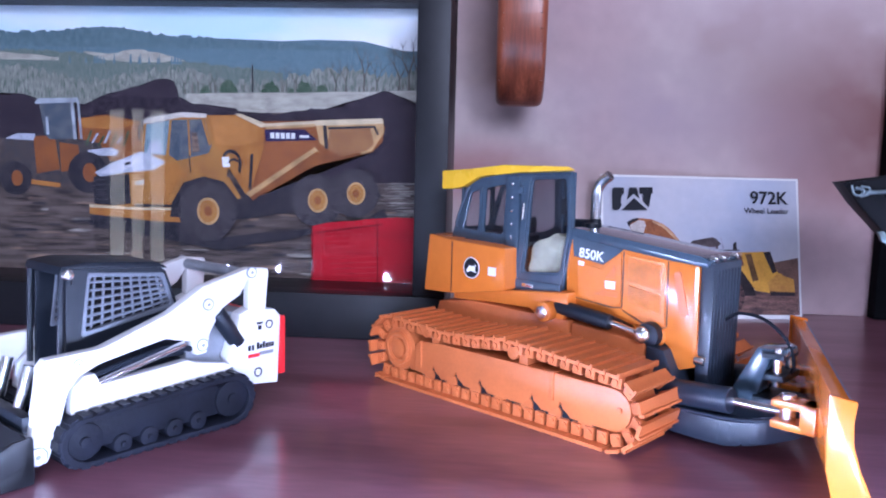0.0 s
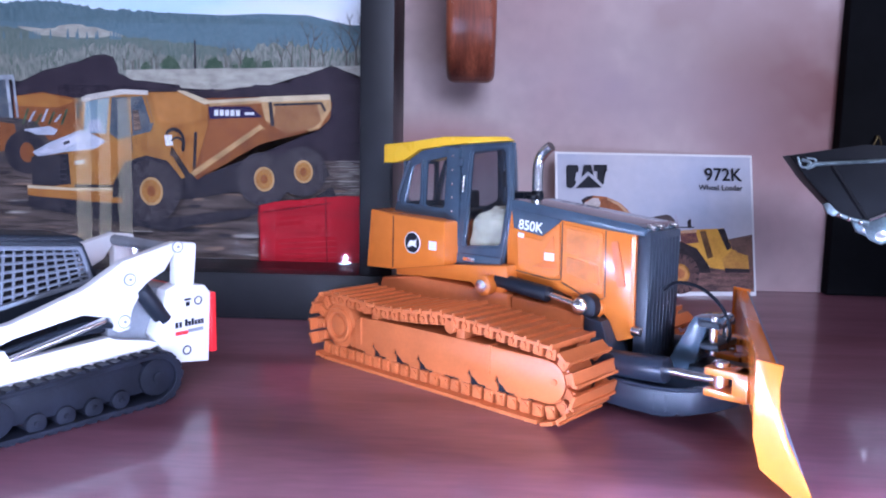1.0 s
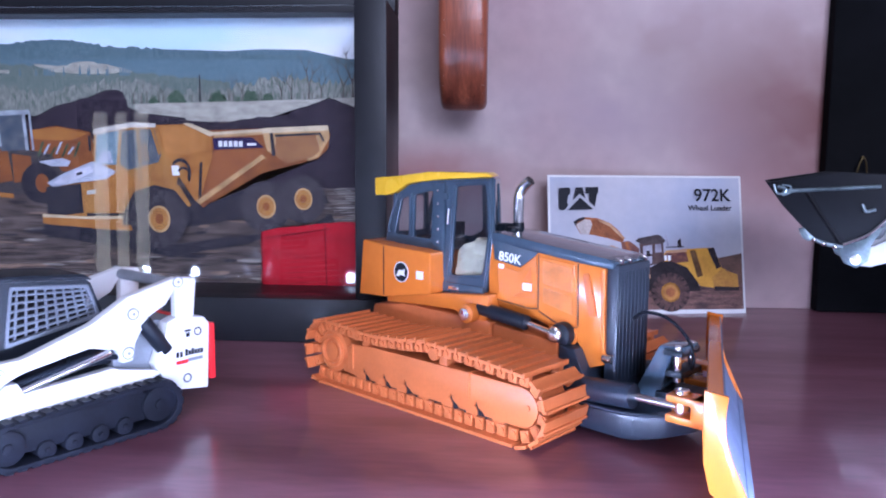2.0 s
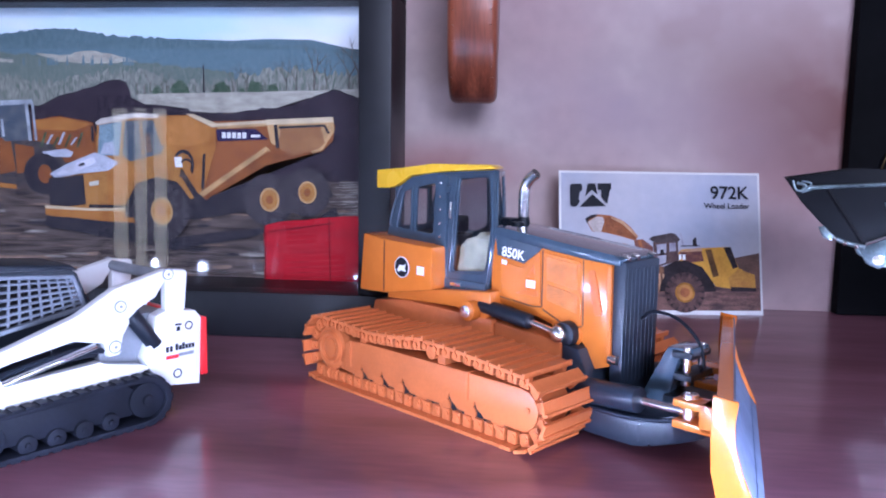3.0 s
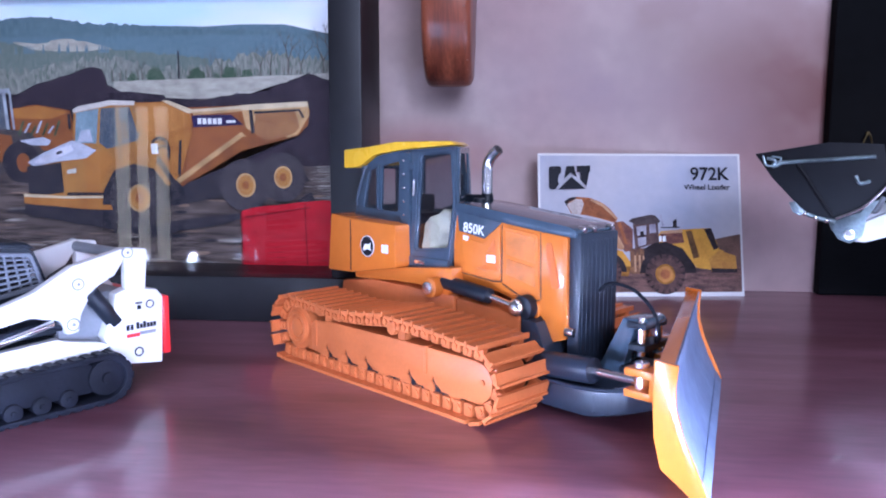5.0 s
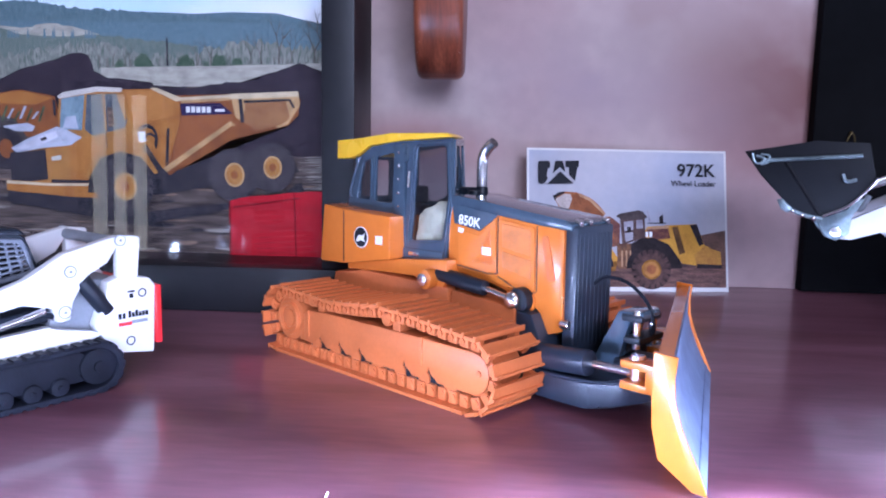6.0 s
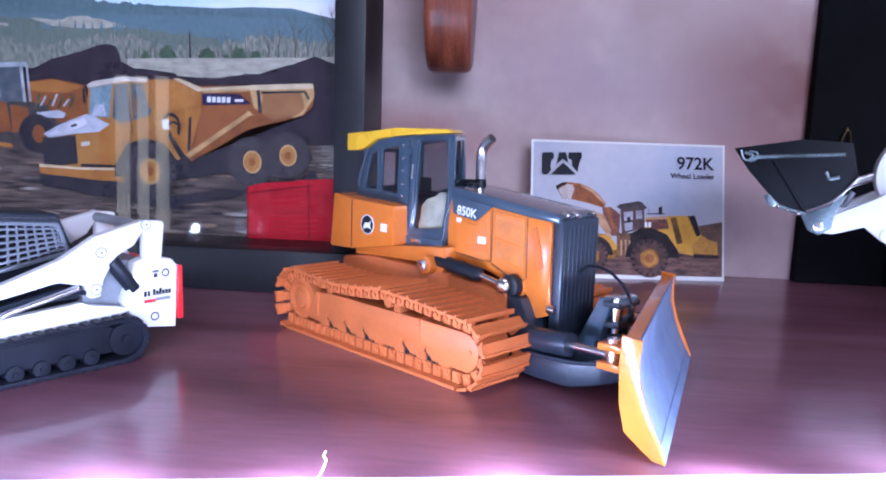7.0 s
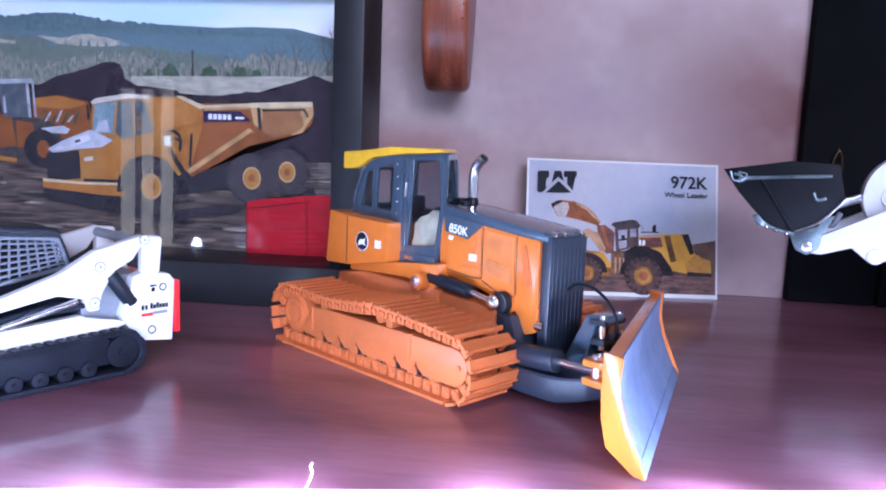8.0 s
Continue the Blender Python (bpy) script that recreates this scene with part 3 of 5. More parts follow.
    shape("truck_step_panel", [(-118.4, 66), (-113, 66), (-112.4, 60), (-117, 60)], amber, 0.02)
    shape("truck_sticker", [(-117.4, 64.6), (-114.4, 64.8), (-114, 60.8), (-117, 60.6)], LABELW, 0.01)
    for q, w in (((-113.6, 62), 4.4), ((-112.4, 60.4), 3)):
        hose = [(q[0] + w * math.sin(a), q[1] + w * math.cos(a) * 1.3) for a in (math.pi * (k / 10 - 0.3) for k in range(11))]
        shape("truck_hose", hose + [(x - (x - q[0]) * 0.24, z - (z - q[1]) * 0.24) for x, z in hose[::-1]], dark, 0.01)
    shape("truck_mirror", [(-152, 76.4), (-150.8, 76.6), (-150.8, 70.4), (-151.8, 70.4)], dark, 0.01)
    shape("truck_door_line", [(-131, 65), (-130.6, 65), (-130, 58), (-130.5, 58)], dark, 0.01)
    ragged("truck_shadow", [(-172, 40), (-134, 38), (-120, 32), (-90, 36), (-60, 41), (-52, 46), (-50, 42), (-80, 35), (-118, 27), (-150, 32), (-174, 36)], dark, 0.5, 3, 0.02)
    tyre = ink("tyre", (0.085, 0.075, 0.082), 0.4, 900, (0.05, 0.043, 0.05))
    for c, q in (((-123.6, 42.8), 12), ((-78.8, 48.4), 10.4), ((-63.4, 51.6), 9.6)):
        shape("truck_tyre", disc(c, q, seg=32), tyre)
        for k in range(20):
            a = 2 * math.pi * k / 20
            ca, sa = math.cos(a), math.sin(a)
            shape("tyre_lug", [(c[0] + q * (0.78 * ca - 0.05 * sa), c[1] + q * (0.78 * sa + 0.05 * ca)), (c[0] + q * (0.97 * ca - 0.08 * sa), c[1] + q * (0.97 * sa + 0.08 * ca)), (c[0] + q * (0.97 * ca + 0.03 * sa), c[1] + q * (0.97 * sa - 0.03 * ca))], dark, 0.001)
        shape("truck_hub", [(c[0] + 0.5 + (x - c[0]) * 0.84, z) for x, z in disc(c, q * 0.46)], light)
        shape("truck_hub_face", [(c[0] + 0.5 + (x - c[0]) * 0.84, z) for x, z in disc(c, q * 0.38)], amber, 0.01)
        shape("truck_hub_centre", [(c[0] + 0.5 + (x - c[0]) * 0.84, z) for x, z in disc(c, q * 0.17)], paint2, 0.01)
    # red reflection in the glass, painted into the print with its lines and streaks
    red = ink("red", (0.46, 0.012, 0.025), 0.2, 300, (0.33, 0.01, 0.02), (0.3, 1, 2))
    ragged("red_patch", [(-80.6, 38), (-74, 39.8), (-62, 41), (-50, 42.4), (-36, 43), (-36, 15.5), (-80.6, 14.8)], red, 0.25)
    for q in ([(-79, 36), (-52, 40), (-52, 39.4), (-79, 35.2)], [(-54.6, 41.6), (-54, 41.7), (-53.4, 16), (-54, 16)], [(-80.6, 38), (-80, 38.2), (-80, 15), (-80.6, 15)]):
        shape("red_patch_edge", q, ink("red_patch_edge", (0.20, 0.008, 0.015), 0.2, 300), 0.01)
    for k in range(9):
        z = 34 - 2.1 * k
        shape("red_patch_streak", [(-78 + k, z), (-60 + 2 * k, z + 1.8), (-60 + 2 * k, z + 1.5), (-78 + k, z - 0.3)], ink("red_streak", (0.55, 0.05, 0.06), 0.3, 300) if k == 0 else bpy.data.materials["ink_red_streak"], 0.005)
    g = part("glass", box(-214.6, -36.6, 246.2, 247.2, 17.0, 123.0, 0), PICGLASS, f, "clear glass pane", smooth=False)
    g.visible_shadow = False
    g.matrix_local = pose(0, 0.247, 0.0167, -1.2) @ Matrix.Translation((0, -0.247, -0.0167))
    return f


picture_frame()


# ---- collector card leaning at the wall ----
def collector_card():
    yaw, lean = 8.1, -11.5
    m = pose(0.0425, 0.3015, 0.0008, lean, 0, yaw)
    c = thing("collector_card", m, "white card printed with a yellow wheel loader, leaning on the wall", "card")
    card = part("sheet", box(-3, 87, 0, 0.5, -1, 62, 0.1), material("card_stock", (0.66, 0.63, 0.615), 0.35, vary=0.03, scale=60, bump=0.0), c)
    lay = [-0.02]

    def shape(name, pts, mat, step=0.02):
        lay[0] -= step
        return print_shape(name, pts, lay[0], mat, card)

    sky = ink("card_sky", (0.36, 0.37, 0.44), 0.06, 60, (0.50, 0.465, 0.475))
    yel = ink("loader_yellow", (0.60, 0.31, 0.04), 0.16, 300, (0.46, 0.22, 0.03))
    yel2 = ink("loader_ochre", (0.36, 0.16, 0.025), 0.3, 700)
    rust = ink("loader_rust", (0.33, 0.12, 0.04), 0.25, 400, (0.20, 0.07, 0.03))
    blk = ink("card_dark", (0.035, 0.025, 0.028), 0.3, 200)
    shape("sky_print", [(-2, 61), (86, 61), (86, 9), (-2, 9)], sky)
    shape("far_hill", [(74, 24), (80, 25.2), (86, 26.4), (86, 10), (74, 10)], ink("card_hill", (0.17, 0.095, 0.07), 0.3, 400, (0.11, 0.065, 0.05)))
    soil = ink("card_soil", (0.20, 0.105, 0.085), 0.4, 900, (0.065, 0.04, 0.04), (0.4, 1, 1.6))
    shape("ground_print", [(-2, 10), (30, 12), (86, 12), (86, 1), (-2, 1)], soil)
    tan = ink("loader_tan", (0.50, 0.30, 0.17), 0.25, 500, (0.36, 0.19, 0.10))
    maroon = ink("loader_maroon", (0.13, 0.05, 0.045), 0.4, 900, (0.24, 0.10, 0.06))
    pane = ink("card_window", (0.40, 0.38, 0.43), 0.25, 500, (0.22, 0.20, 0.24))
    shape("loader_bucket", rounded([(8.7, 40.7), (13.7, 42.8), (19.6, 42.4), (25.1, 40.2), (28.8, 37.2), (31.9, 33.2), (30.6, 31.3), (24.1, 33.2), (16.4, 34.9), (11.4, 35.1)], 1.0), rust)
    shape("bucket_shade", [(17, 41), (19.6, 42), (25, 39.8), (31.4, 33.4), (30.4, 31.8), (24, 33.6), (18, 35)], ink("bucket_shade", (0.25, 0.085, 0.03), 0.3, 500, (0.16, 0.055, 0.025)), 0.01)
    shape("bucket_edge", [(19.8, 42.2), (25.2, 40), (32, 33.4), (31.2, 32.6), (25, 38.6), (20, 41)], tan, 0.01)
    shape("bucket_teeth", [(9.6, 39.4), (13.6, 41.8), (16.2, 41.6), (17, 39.6), (15.4, 34.8), (11.8, 35.2)], ink("card_steel", (0.52, 0.45, 0.41), 0.25, 300, (0.36, 0.30, 0.27)))
    shape("bucket_lip", [(8.4, 40.8), (11, 42.4), (13.8, 42.9), (13.4, 41.8), (10.4, 40.6), (9.4, 38.6)], blk, 0.01)
    shape("loader_linkage", [(30, 31.6), (33.8, 32), (36.2, 30.4), (38.4, 28.5), (38, 19), (34.6, 18.6), (31, 24)], maroon)
    shape("loader_arm", [(25.6, 30.2), (30.6, 28.2), (34.4, 21), (33.8, 19.4), (31.6, 19.8), (27, 26), (22, 24), (22, 28)], tan)
    shape("loader_ram", [(31.4, 31.6), (33, 31.8), (36, 22), (34.6, 21.8)], rust, 0.01)
    shape("loader_front", [(24, 20), (32, 19.4), (37.4, 13), (36, 8), (24, 8)], yel2)
    shape("loader_front_fender", [(26, 18), (33.4, 19.2), (38.2, 12.4), (33, 12), (28.6, 16)], yel, 0.01)
    shape("loader_frame", [(36.8, 20), (48, 20.4), (46, 9), (37, 9)], ink("frame_shade", (0.11, 0.055, 0.04), 0.4, 900, (0.26, 0.13, 0.06)))
    for x in (38.6, 40.6, 42.4):
        shape("loader_step", [(x, 17), (x + 0.8, 17), (x + 0.9, 10), (x + 0.1, 10)], tan, 0.01)
    shape("loader_body", [(47, 22), (50.6, 27.6), (60.6, 28.4), (73, 29), (76.4, 19.6), (78.4, 19), (77, 10), (66, 11.6), (62.6, 16.4), (56, 21)], yel)
    shape("loader_hood", [(50.4, 27), (60, 28.6), (60.4, 27.2), (50.8, 25.4)], tan, 0.01)
    shape("loader_decal", [(50, 26.4), (60, 27), (61, 22.6), (52, 21.6)], maroon, 0.01)
    for x in (49.6, 51.4):
        shape("loader_mark", [(x, 25.4), (x + 1.3, 25.5), (x + 1.3, 23.2), (x, 23)], LABELW, 0.01)
    shape("loader_stripe", [(61.6, 27.6), (64.3, 27.8), (67.5, 16.3), (64.8, 15.4)], ink("stripe", (0.15, 0.075, 0.03), 0.3, 400), 0.01)
    shape("loader_vent", [(69.8, 28.6), (73, 29), (76, 20.2), (73.9, 19.2)], blk)
    shape("loader_tail", [(71.6, 15.4), (76.2, 19.2), (83.5, 16.8), (84, 9.7), (72.5, 9.7)], ink("tail", (0.50, 0.25, 0.045), 0.2, 400, (0.38, 0.17, 0.04)))
    shape("tail_shade", [(72.5, 11.4), (84, 11), (84, 9.4), (72.5, 9.4)], blk, 0.01)
    shape("loader_cab", [(38.3, 30.8), (49.3, 32), (49.8, 22.8), (44, 21), (39.2, 19.6)], ink("cab_dark", (0.07, 0.04, 0.04), 0.4, 700, (0.13, 0.08, 0.07)))
    for q in ([(39.8, 29.6), (44.2, 30.2), (44.2, 26.2), (40.2, 25.6)], [(45.6, 30.4), (48.4, 30.8), (48.6, 27), (45.6, 26.6)], [(40.2, 24.6), (44.1, 25.2), (44, 21.8), (40.6, 20.8)]):
        shape("loader_window", q, pane)
    shape("loader_seat", [(41.4, 27.4), (43, 27.6), (43.2, 25.2), (41.6, 25)], blk, 0.01)
    shape("loader_cab_roof", [(36.4, 32), (38, 33.2), (46.5, 34.9), (48.4, 34.4), (50.6, 32), (49.4, 31), (39.6, 30.4)], ink("roof", (0.075, 0.055, 0.055), 0.3, 400))
    shape("loader_mirror", [(50.2, 34.8), (51, 35), (52, 30), (51.2, 29.8)], pane, 0.01)
    shape("loader_rail", [(50.6, 29.4), (59, 29.6), (59, 29.1), (50.6, 28.9)], blk, 0.01)
    shape("loader_exhaust", [(56, 32), (57.6, 33.2), (57.8, 29), (56, 29)], blk)
    shape("loader_underside", [(43, 20), (48, 22.6), (53, 22.8), (60, 20), (65, 13), (66, 9.4), (43, 8.6)], blk)
    for cx, cz, q in ((25.6, 9.4, 7.2), (52, 8.8, 8.8)):
        shape("loader_arch", [(cx + (q + 2.4) * math.cos(a), cz + 0.4 + (q + 1.9) * math.sin(a)) for a in (math.pi * k / 14 for k in range(15))], blk)
        shape("loader_tyre", disc((cx, cz), q, seg=32), ink("card_tyre", (0.115, 0.062, 0.055), 0.4, 900, (0.06, 0.034, 0.032)))
        for k in range(18):
            a = 2 * math.pi * k / 18
            ca, sa = math.cos(a), math.sin(a)
            shape("tyre_lug", [(cx + q * (0.74 * ca - 0.05 * sa), cz + q * (0.74 * sa + 0.05 * ca)), (cx + q * (0.98 * ca - 0.1 * sa), cz + q * (0.98 * sa + 0.1 * ca)), (cx + q * (0.98 * ca + 0.03 * sa), cz + q * (0.98 * sa - 0.03 * ca))], blk, 0.001)
        shape("loader_hub", disc((cx, cz), q * 0.5), yel2)
        shape("loader_hub_ring", disc((cx, cz), q * 0.4), ink("hub_ring", (0.44, 0.20, 0.05), 0.2, 400), 0.01)
        shape("loader_hub_centre", disc((cx, cz), q * 0.24), rust, 0.01)
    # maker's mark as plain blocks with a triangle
    for q in (rounded([(1.8, 56), (7.2, 56.2), (7.2, 52.8), (5.4, 52.8), (5.4, 49.2), (6.4, 48.6), (4.4, 45.8), (1.8, 46)], 1.2), [(9.6, 56.2), (12.8, 56.3), (14, 51.4), (11.4, 53.4), (8.4, 50.6)], [(14, 56.3), (20, 56.5), (20, 53.6), (18.4, 53.5), (18.2, 47.4), (15.6, 50.2), (15.6, 53.5), (14, 53.4)], [(5.8, 45.9), (11.6, 51.6), (17.6, 46.3)]):
        shape("emblem", q, LABELK)
    face = pose(0, 0, 0, 90)
    words("model_number", "972K", 8.0, Matrix.Translation((0.0728, -0.0009, 0.0526)) @ face, LABELK, card, bold=0.12)
    words("caption", "Wheel Loader", 3.5, Matrix.Translation((0.0716, -0.0009, 0.0469)) @ face, LABELK, card, bold=0.03)


collector_card()


# ---- crawler dozer model ----
def track_line():
    """Outer line of the crawler belt, (x, z), evenly spaced, with the direction."""
    pts = [(78.5 + 9.3 * math.sin(a), 9.3 - 9.3 * math.cos(a)) for a in (math.pi * k / 16 for k in range(17))]
    pts += [(70, 19.4), (60, 20.3), (48, 20.8), (38, 19.6), (28, 18.9), (18, 19.4)]
    pts += [(7 - 10 * math.sin(a), 10 + 10 * math.cos(a)) for a in (math.pi * k / 16 for k in range(10))]
    pts += [(-2.6, 5.6), (-1.4, 2.6), (0.8, 0.7), (4, 0)]
    pts = [Vector(p) for p in pts] + [Vector(pts[0])]
    # the chain runs 2.8 inside the shoes, so that these fan out round the wheels
    n, k = len(pts) - 1, 53
    ins = []
    for i in range(n):
        t = (pts[(i + 1) % n] - pts[i - 1]).normalized()
        ins.append(pts[i] + Vector((-t.y, t.x)) * 2.8)
    ins.append(ins[0])
    lens = [(b - a).length for a, b in zip(ins, ins[1:])]
    step = sum(lens) / k
    out = []
    for i in range(k):
        s, j = (i + 0.5) * step, 0
        while s > lens[j]:
            s -= lens[j]
            j += 1
        d = (ins[j + 1] - ins[j]).normalized()
        p = ins[j] + d * s
        out.append((p + Vector((d.y, -d.x)) * 2.8, d))
    return out, step


def crumple(bm, amount):
    bmesh.ops.subdivide_edges(bm, edges=list(bm.edges), cuts=2, use_grid_fill=True)
    for v in bm.verts:
        v.co += noise.noise_vector(v.co * 260) * amount * MM
    return bm


def crawler_dozer():
    d = thing("crawler_dozer", pose(-0.0417, 0.1941, 0, 0, 0, -39.76), "orange die-cast crawler dozer model with slate cab and angled blade", "toy dozer")
    line, step = track_line()
    # one shoe, with its grouser bar, lying along +x with the outer face down
    w = 18
    sb = box(-step * 0.47, step * 0.47, 0, w, 0.1, 0.9, 0)
    box(-step * 0.47, -step * 0.30, 0.05, w - 0.05, -0.45, 0.1, 0, sb)
    shoe = mesh_from("shoe", sb)
    shoe.materials.append(TRACK)
    lb = box(-step * 0.36, step * 0.36, 2.4, 4.0, 0.9, 3.9, 0.3)
    rod((step * 0.1, 2.0, 2.6), (step * 0.1, 4.2, 2.6), 0.8, seg=8, bm=lb)
    box(-step * 0.36, step * 0.36, 15.0, 16.7, 0.9, 3.9, 0.3, lb)
    link = mesh_from("link", lb)
    link.materials.append(TRACK)
    for y0, side in ((0, 1), (46, -1)):
        belt = part("crawler_belt", rod((7, y0 + 5, 10), (7, y0 + 13, 10), 4.5, seg=18), TRACK, d)
        for p, q in line:
            m = Matrix.Translation((p.x * MM, y0 * MM, p.y * MM)) @ Matrix.Rotation(-math.atan2(q.y, q.x), 4, "Y")
            for nm, me in (("shoe", shoe), ("chain_link", link)):
                o = new(nm, me)
                o.parent = belt
                o.matrix_local = m
        # frame between the wheels, with notched lower edge and a rounded front end
        low = []
        for k in range(7):
            u = 76 - 8.6 * k
            low += [(u, 4.3), (u - 0.8, 5.2), (u - 2.2, 6.0), (u - 2.9, 7.6), (u - 3.6, 6.0), (u - 5.0, 5.2), (u - 5.8, 4.3)] if k not in (0, 3) else [(u, 4.3), (u - 4, 4.3)]
        nose = [(78.4 + 5.1 * math.sin(a), 9.3 + 5.0 * math.cos(a)) for a in (math.pi * k / 8 for k in range(9))]
        out = [(14.2, 4.6), (14.2, 12.4), (16.4, 13.6), (24, 14.2), (60, 14.4)] + nose + low
        part("track_frame", slab(out, y0 + 2.9, y0 + 15.0, 0.3), TRACK, d)
        part("frame_ridge", box(61.6, 62.6, y0 + 2.4, y0 + 15.4, 7.6, 14.7, 0.3), TRACK, d)
        part("frame_ridge", box(16.2, 17.0, y0 + 2.5, y0 + 15.4, 6.2, 13.8, 0.3), TRACK, d)
        part("frame_bolt", rod((80.6, y0 + 2.5, 9.6), (80.6, y0 + 15.4, 9.6), 0.7, seg=10, bev=0.15), TRACK, d)
        part("frame_block", box(11.4, 14.4, y0 + 3.4, y0 + 14.6, 4.4, 10.4, 0.4), TRACK, d)
        # dark block behind the notches stands in for the shade in the gaps
        part("notch_fill", box(17, 74, y0 + 3.4, y0 + 14.4, 3.4, 10, 0.3), DARK, d)
        for k in range(7):
            part("roller", rod((20 + 8.6 * k, y0 + 3.0, 4.6), (20 + 8.6 * k, y0 + 14.8, 4.6), 1.9, seg=14), TRACK, d)
        part("sprocket", rod((7, y0 + 3.4, 10), (7, y0 + 14.6, 10), 6.6, seg=22, bev=0.4), TRACK, d)
        b = rod((7, y0 + 2.6, 10), (7, y0 + 15.4, 10), 2.7, seg=18, bev=0.4)
        part("sprocket_ring", plate(disc((7, 10), 5.0, seg=28), [disc((7, 10), 3.7, seg=28)], y0 + 2.2, 13.6, 0.35), TRACK, d)
        part("sprocket_hub", b, TRACK, d)
        part("idler", rod((78.2, y0 + 4.4, 9.3), (78.2, y0 + 13.6, 9.3), 6.0, seg=24, bev=0.5), TRACK, d)
        for u in (19, 50):
            b = rod((u, y0 + 2.2, 16.9), (u, y0 + 15.6, 16.9), 1.7, seg=14, bev=0.3)
            box(u + 1.2, u + 4, y0 + 3.4, y0 + 14.6, 13, 16.8, 0.3, b)
            part("carrier_roller", b, TRACK, d)
    # hull
    part("hull", slab([(54.5, 6), (54.5, 23), (76, 21.4), (76, 6)], 20.8, 43.2, 0.8), TRACK, d)
    part("front_hull", slab([(76.2, 6), (76.2, 21), (81, 20.6), (85, 12), (81, 5)], 21, 43, 0.8), NAVY, d)
    part("rear_hull", slab([(8, 8), (4, 14), (6, 22), (20, 24), (54, 23.4), (54, 6)], 20.4, 43.6, 0.8), TRACK, d)
    part("deck", slab([(12, 23.4), (12, 25.4), (34, 28.8), (53, 30.6), (53.8, 25), (50.4, 22), (45, 22.2), (41, 24.8), (28, 24.4)], 20.6, 43.4, 0.5), ORANGE, d)
    for y, s in ((19, -1), (45, 1)):
        b = rod((47.4, y + s * 2.2, 25), (47.4, y - s * 2, 25), 1.75, seg=18, bev=0.35)
        part("pivot_pin", b, CHROME, d, "chrome pin")
        part("pivot_boss", rod((47.4, y + s * 1.2, 25), (47.4, y - s * 2, 25), 2.7, seg=18, bev=0.3), ORANGE, d)
    # rear tank
    tank = part("rear_tank", slab([(1.8, 25), (3.6, 42.6), (13, 41.6), (33.4, 40.8), (33.6, 28.8), (13.4, 25.4)], 18, 46, 0.7), ORANGE, d)
    for y, s in ((17.86, 1), (46.14, -1)):
        part("seam", box(13.3, 13.6, y - 0.05, y + 0.05, 26, 41.2, 0), DARK, tank)
        part("badge", rod((21.4, y + 0.1 * s, 34), (21.4, y - 0.12 * s, 34), 2.9, seg=24), LABELK, tank, "round black badge")
        part("badge_rim", plate(disc((21.4, 34), 3.1), [disc((21.4, 34), 2.75)], y - 0.12, 0.2, 0.03), LABELW, tank)
        part("badge_mark", plate([(19.6, 33), (20.6, 34.6), (22.4, 34.6), (23.2, 35.2), (22.8, 33.6), (23.4, 32.8), (21.4, 33.2), (20.2, 32.6)], [], y - 0.3 if s > 0 else y + 0.1, 0.2, 0.03), LABELW, tank)
        part("sticker", box(27.8, 30.6, y - 0.1, y + 0.1, 32.6, 35, 0), LABELW, tank, "small white sticker")
    # cab
    side = [(7, 42), (8.4, 46), (12.8, 57.2), (18, 60), (27.6, 61.6), (50.4, 62.6), (51.4, 50), (51.6, 46.6), (49, 30.4), (28.7, 27.6), (28, 40.4)]
    rear_win = rounded([(19.8, 44.2), (20.4, 57.0), (28.0, 58.4), (27.2, 43.9)], 1.0)
    slot = rounded([(11.4, 44.6), (14.6, 55.4), (18.4, 56.6), (17.4, 44.4)], 0.8)
    door_win = rounded([(35.2, 34), (36.2, 42), (37.5, 60), (48.6, 60.6), (49.6, 48), (47.6, 35.2)], 1.3)
    lo, hi = 24.4, 41.0
    side_far = [(7, 42), (8.4, 46), (12.8, 57.2), (18, 60), (27.6, 61.6), (38, 62.4), (40, 46.6), (38, 30), (28.7, 27.6), (28, 40.4)]
    far_win = [rounded([(10.5, 45), (14, 56.5), (19.6, 58.4), (19.6, 44.6)], 1), rounded([(21.6, 44.6), (21.6, 58.8), (33.6, 60.4), (34.2, 46), (29.6, 44)], 1.2)]
    cab = part("cab_side", plate(side_far, far_win, hi - 1, 1.0, 0.25), SLATE, d)
    for q in far_win:
        part("far_pane", plate(q, [], hi - 0.65, 0.3, 0.05), CABGLASS, cab, "clear pane", smooth=False).visible_shadow = False
    for y in (lo,):
        cab = part("cab_side", plate(side, [rear_win, slot, door_win], y, 1.0, 0.25), SLATE, d)
        for nm, q in (("rear_pane", rear_win), ("slot_pane", slot), ("door_pane", door_win)):
            part(nm, plate(q, [], y + 0.35, 0.3, 0.05), CABGLASS, cab, "clear pane", smooth=False).visible_shadow = False
        o = y - 0.55 if y < 30 else y + 1.05
        part("door_frame", plate(rounded([(33.2, 29.4), (34.4, 61.2), (50.4, 62), (51.2, 48), (48.8, 30.8)], 1.2), [rounded([(34.7, 33.4), (35.7, 42), (37, 60.5), (49.1, 61.1), (50.1, 48), (48.1, 34.6)], 1.4)], o, 0.6, 0.22), SLATE, cab)
        part("door_post", box(29.2, 33.6, o - 0.6, o + 0.9, 28.6, 61, 0.5), SLATE, cab)
        for k in range(8):
            part("rivet", ball((31.3, o - 0.6 if y < 30 else o + 0.9, 32 + 3.8 * k), 0.32), CHROME, cab)
        part("sill", box(29, 49, o - 0.7, o + 0.5, 28.9, 32.0, 0.5), SLATE, cab)
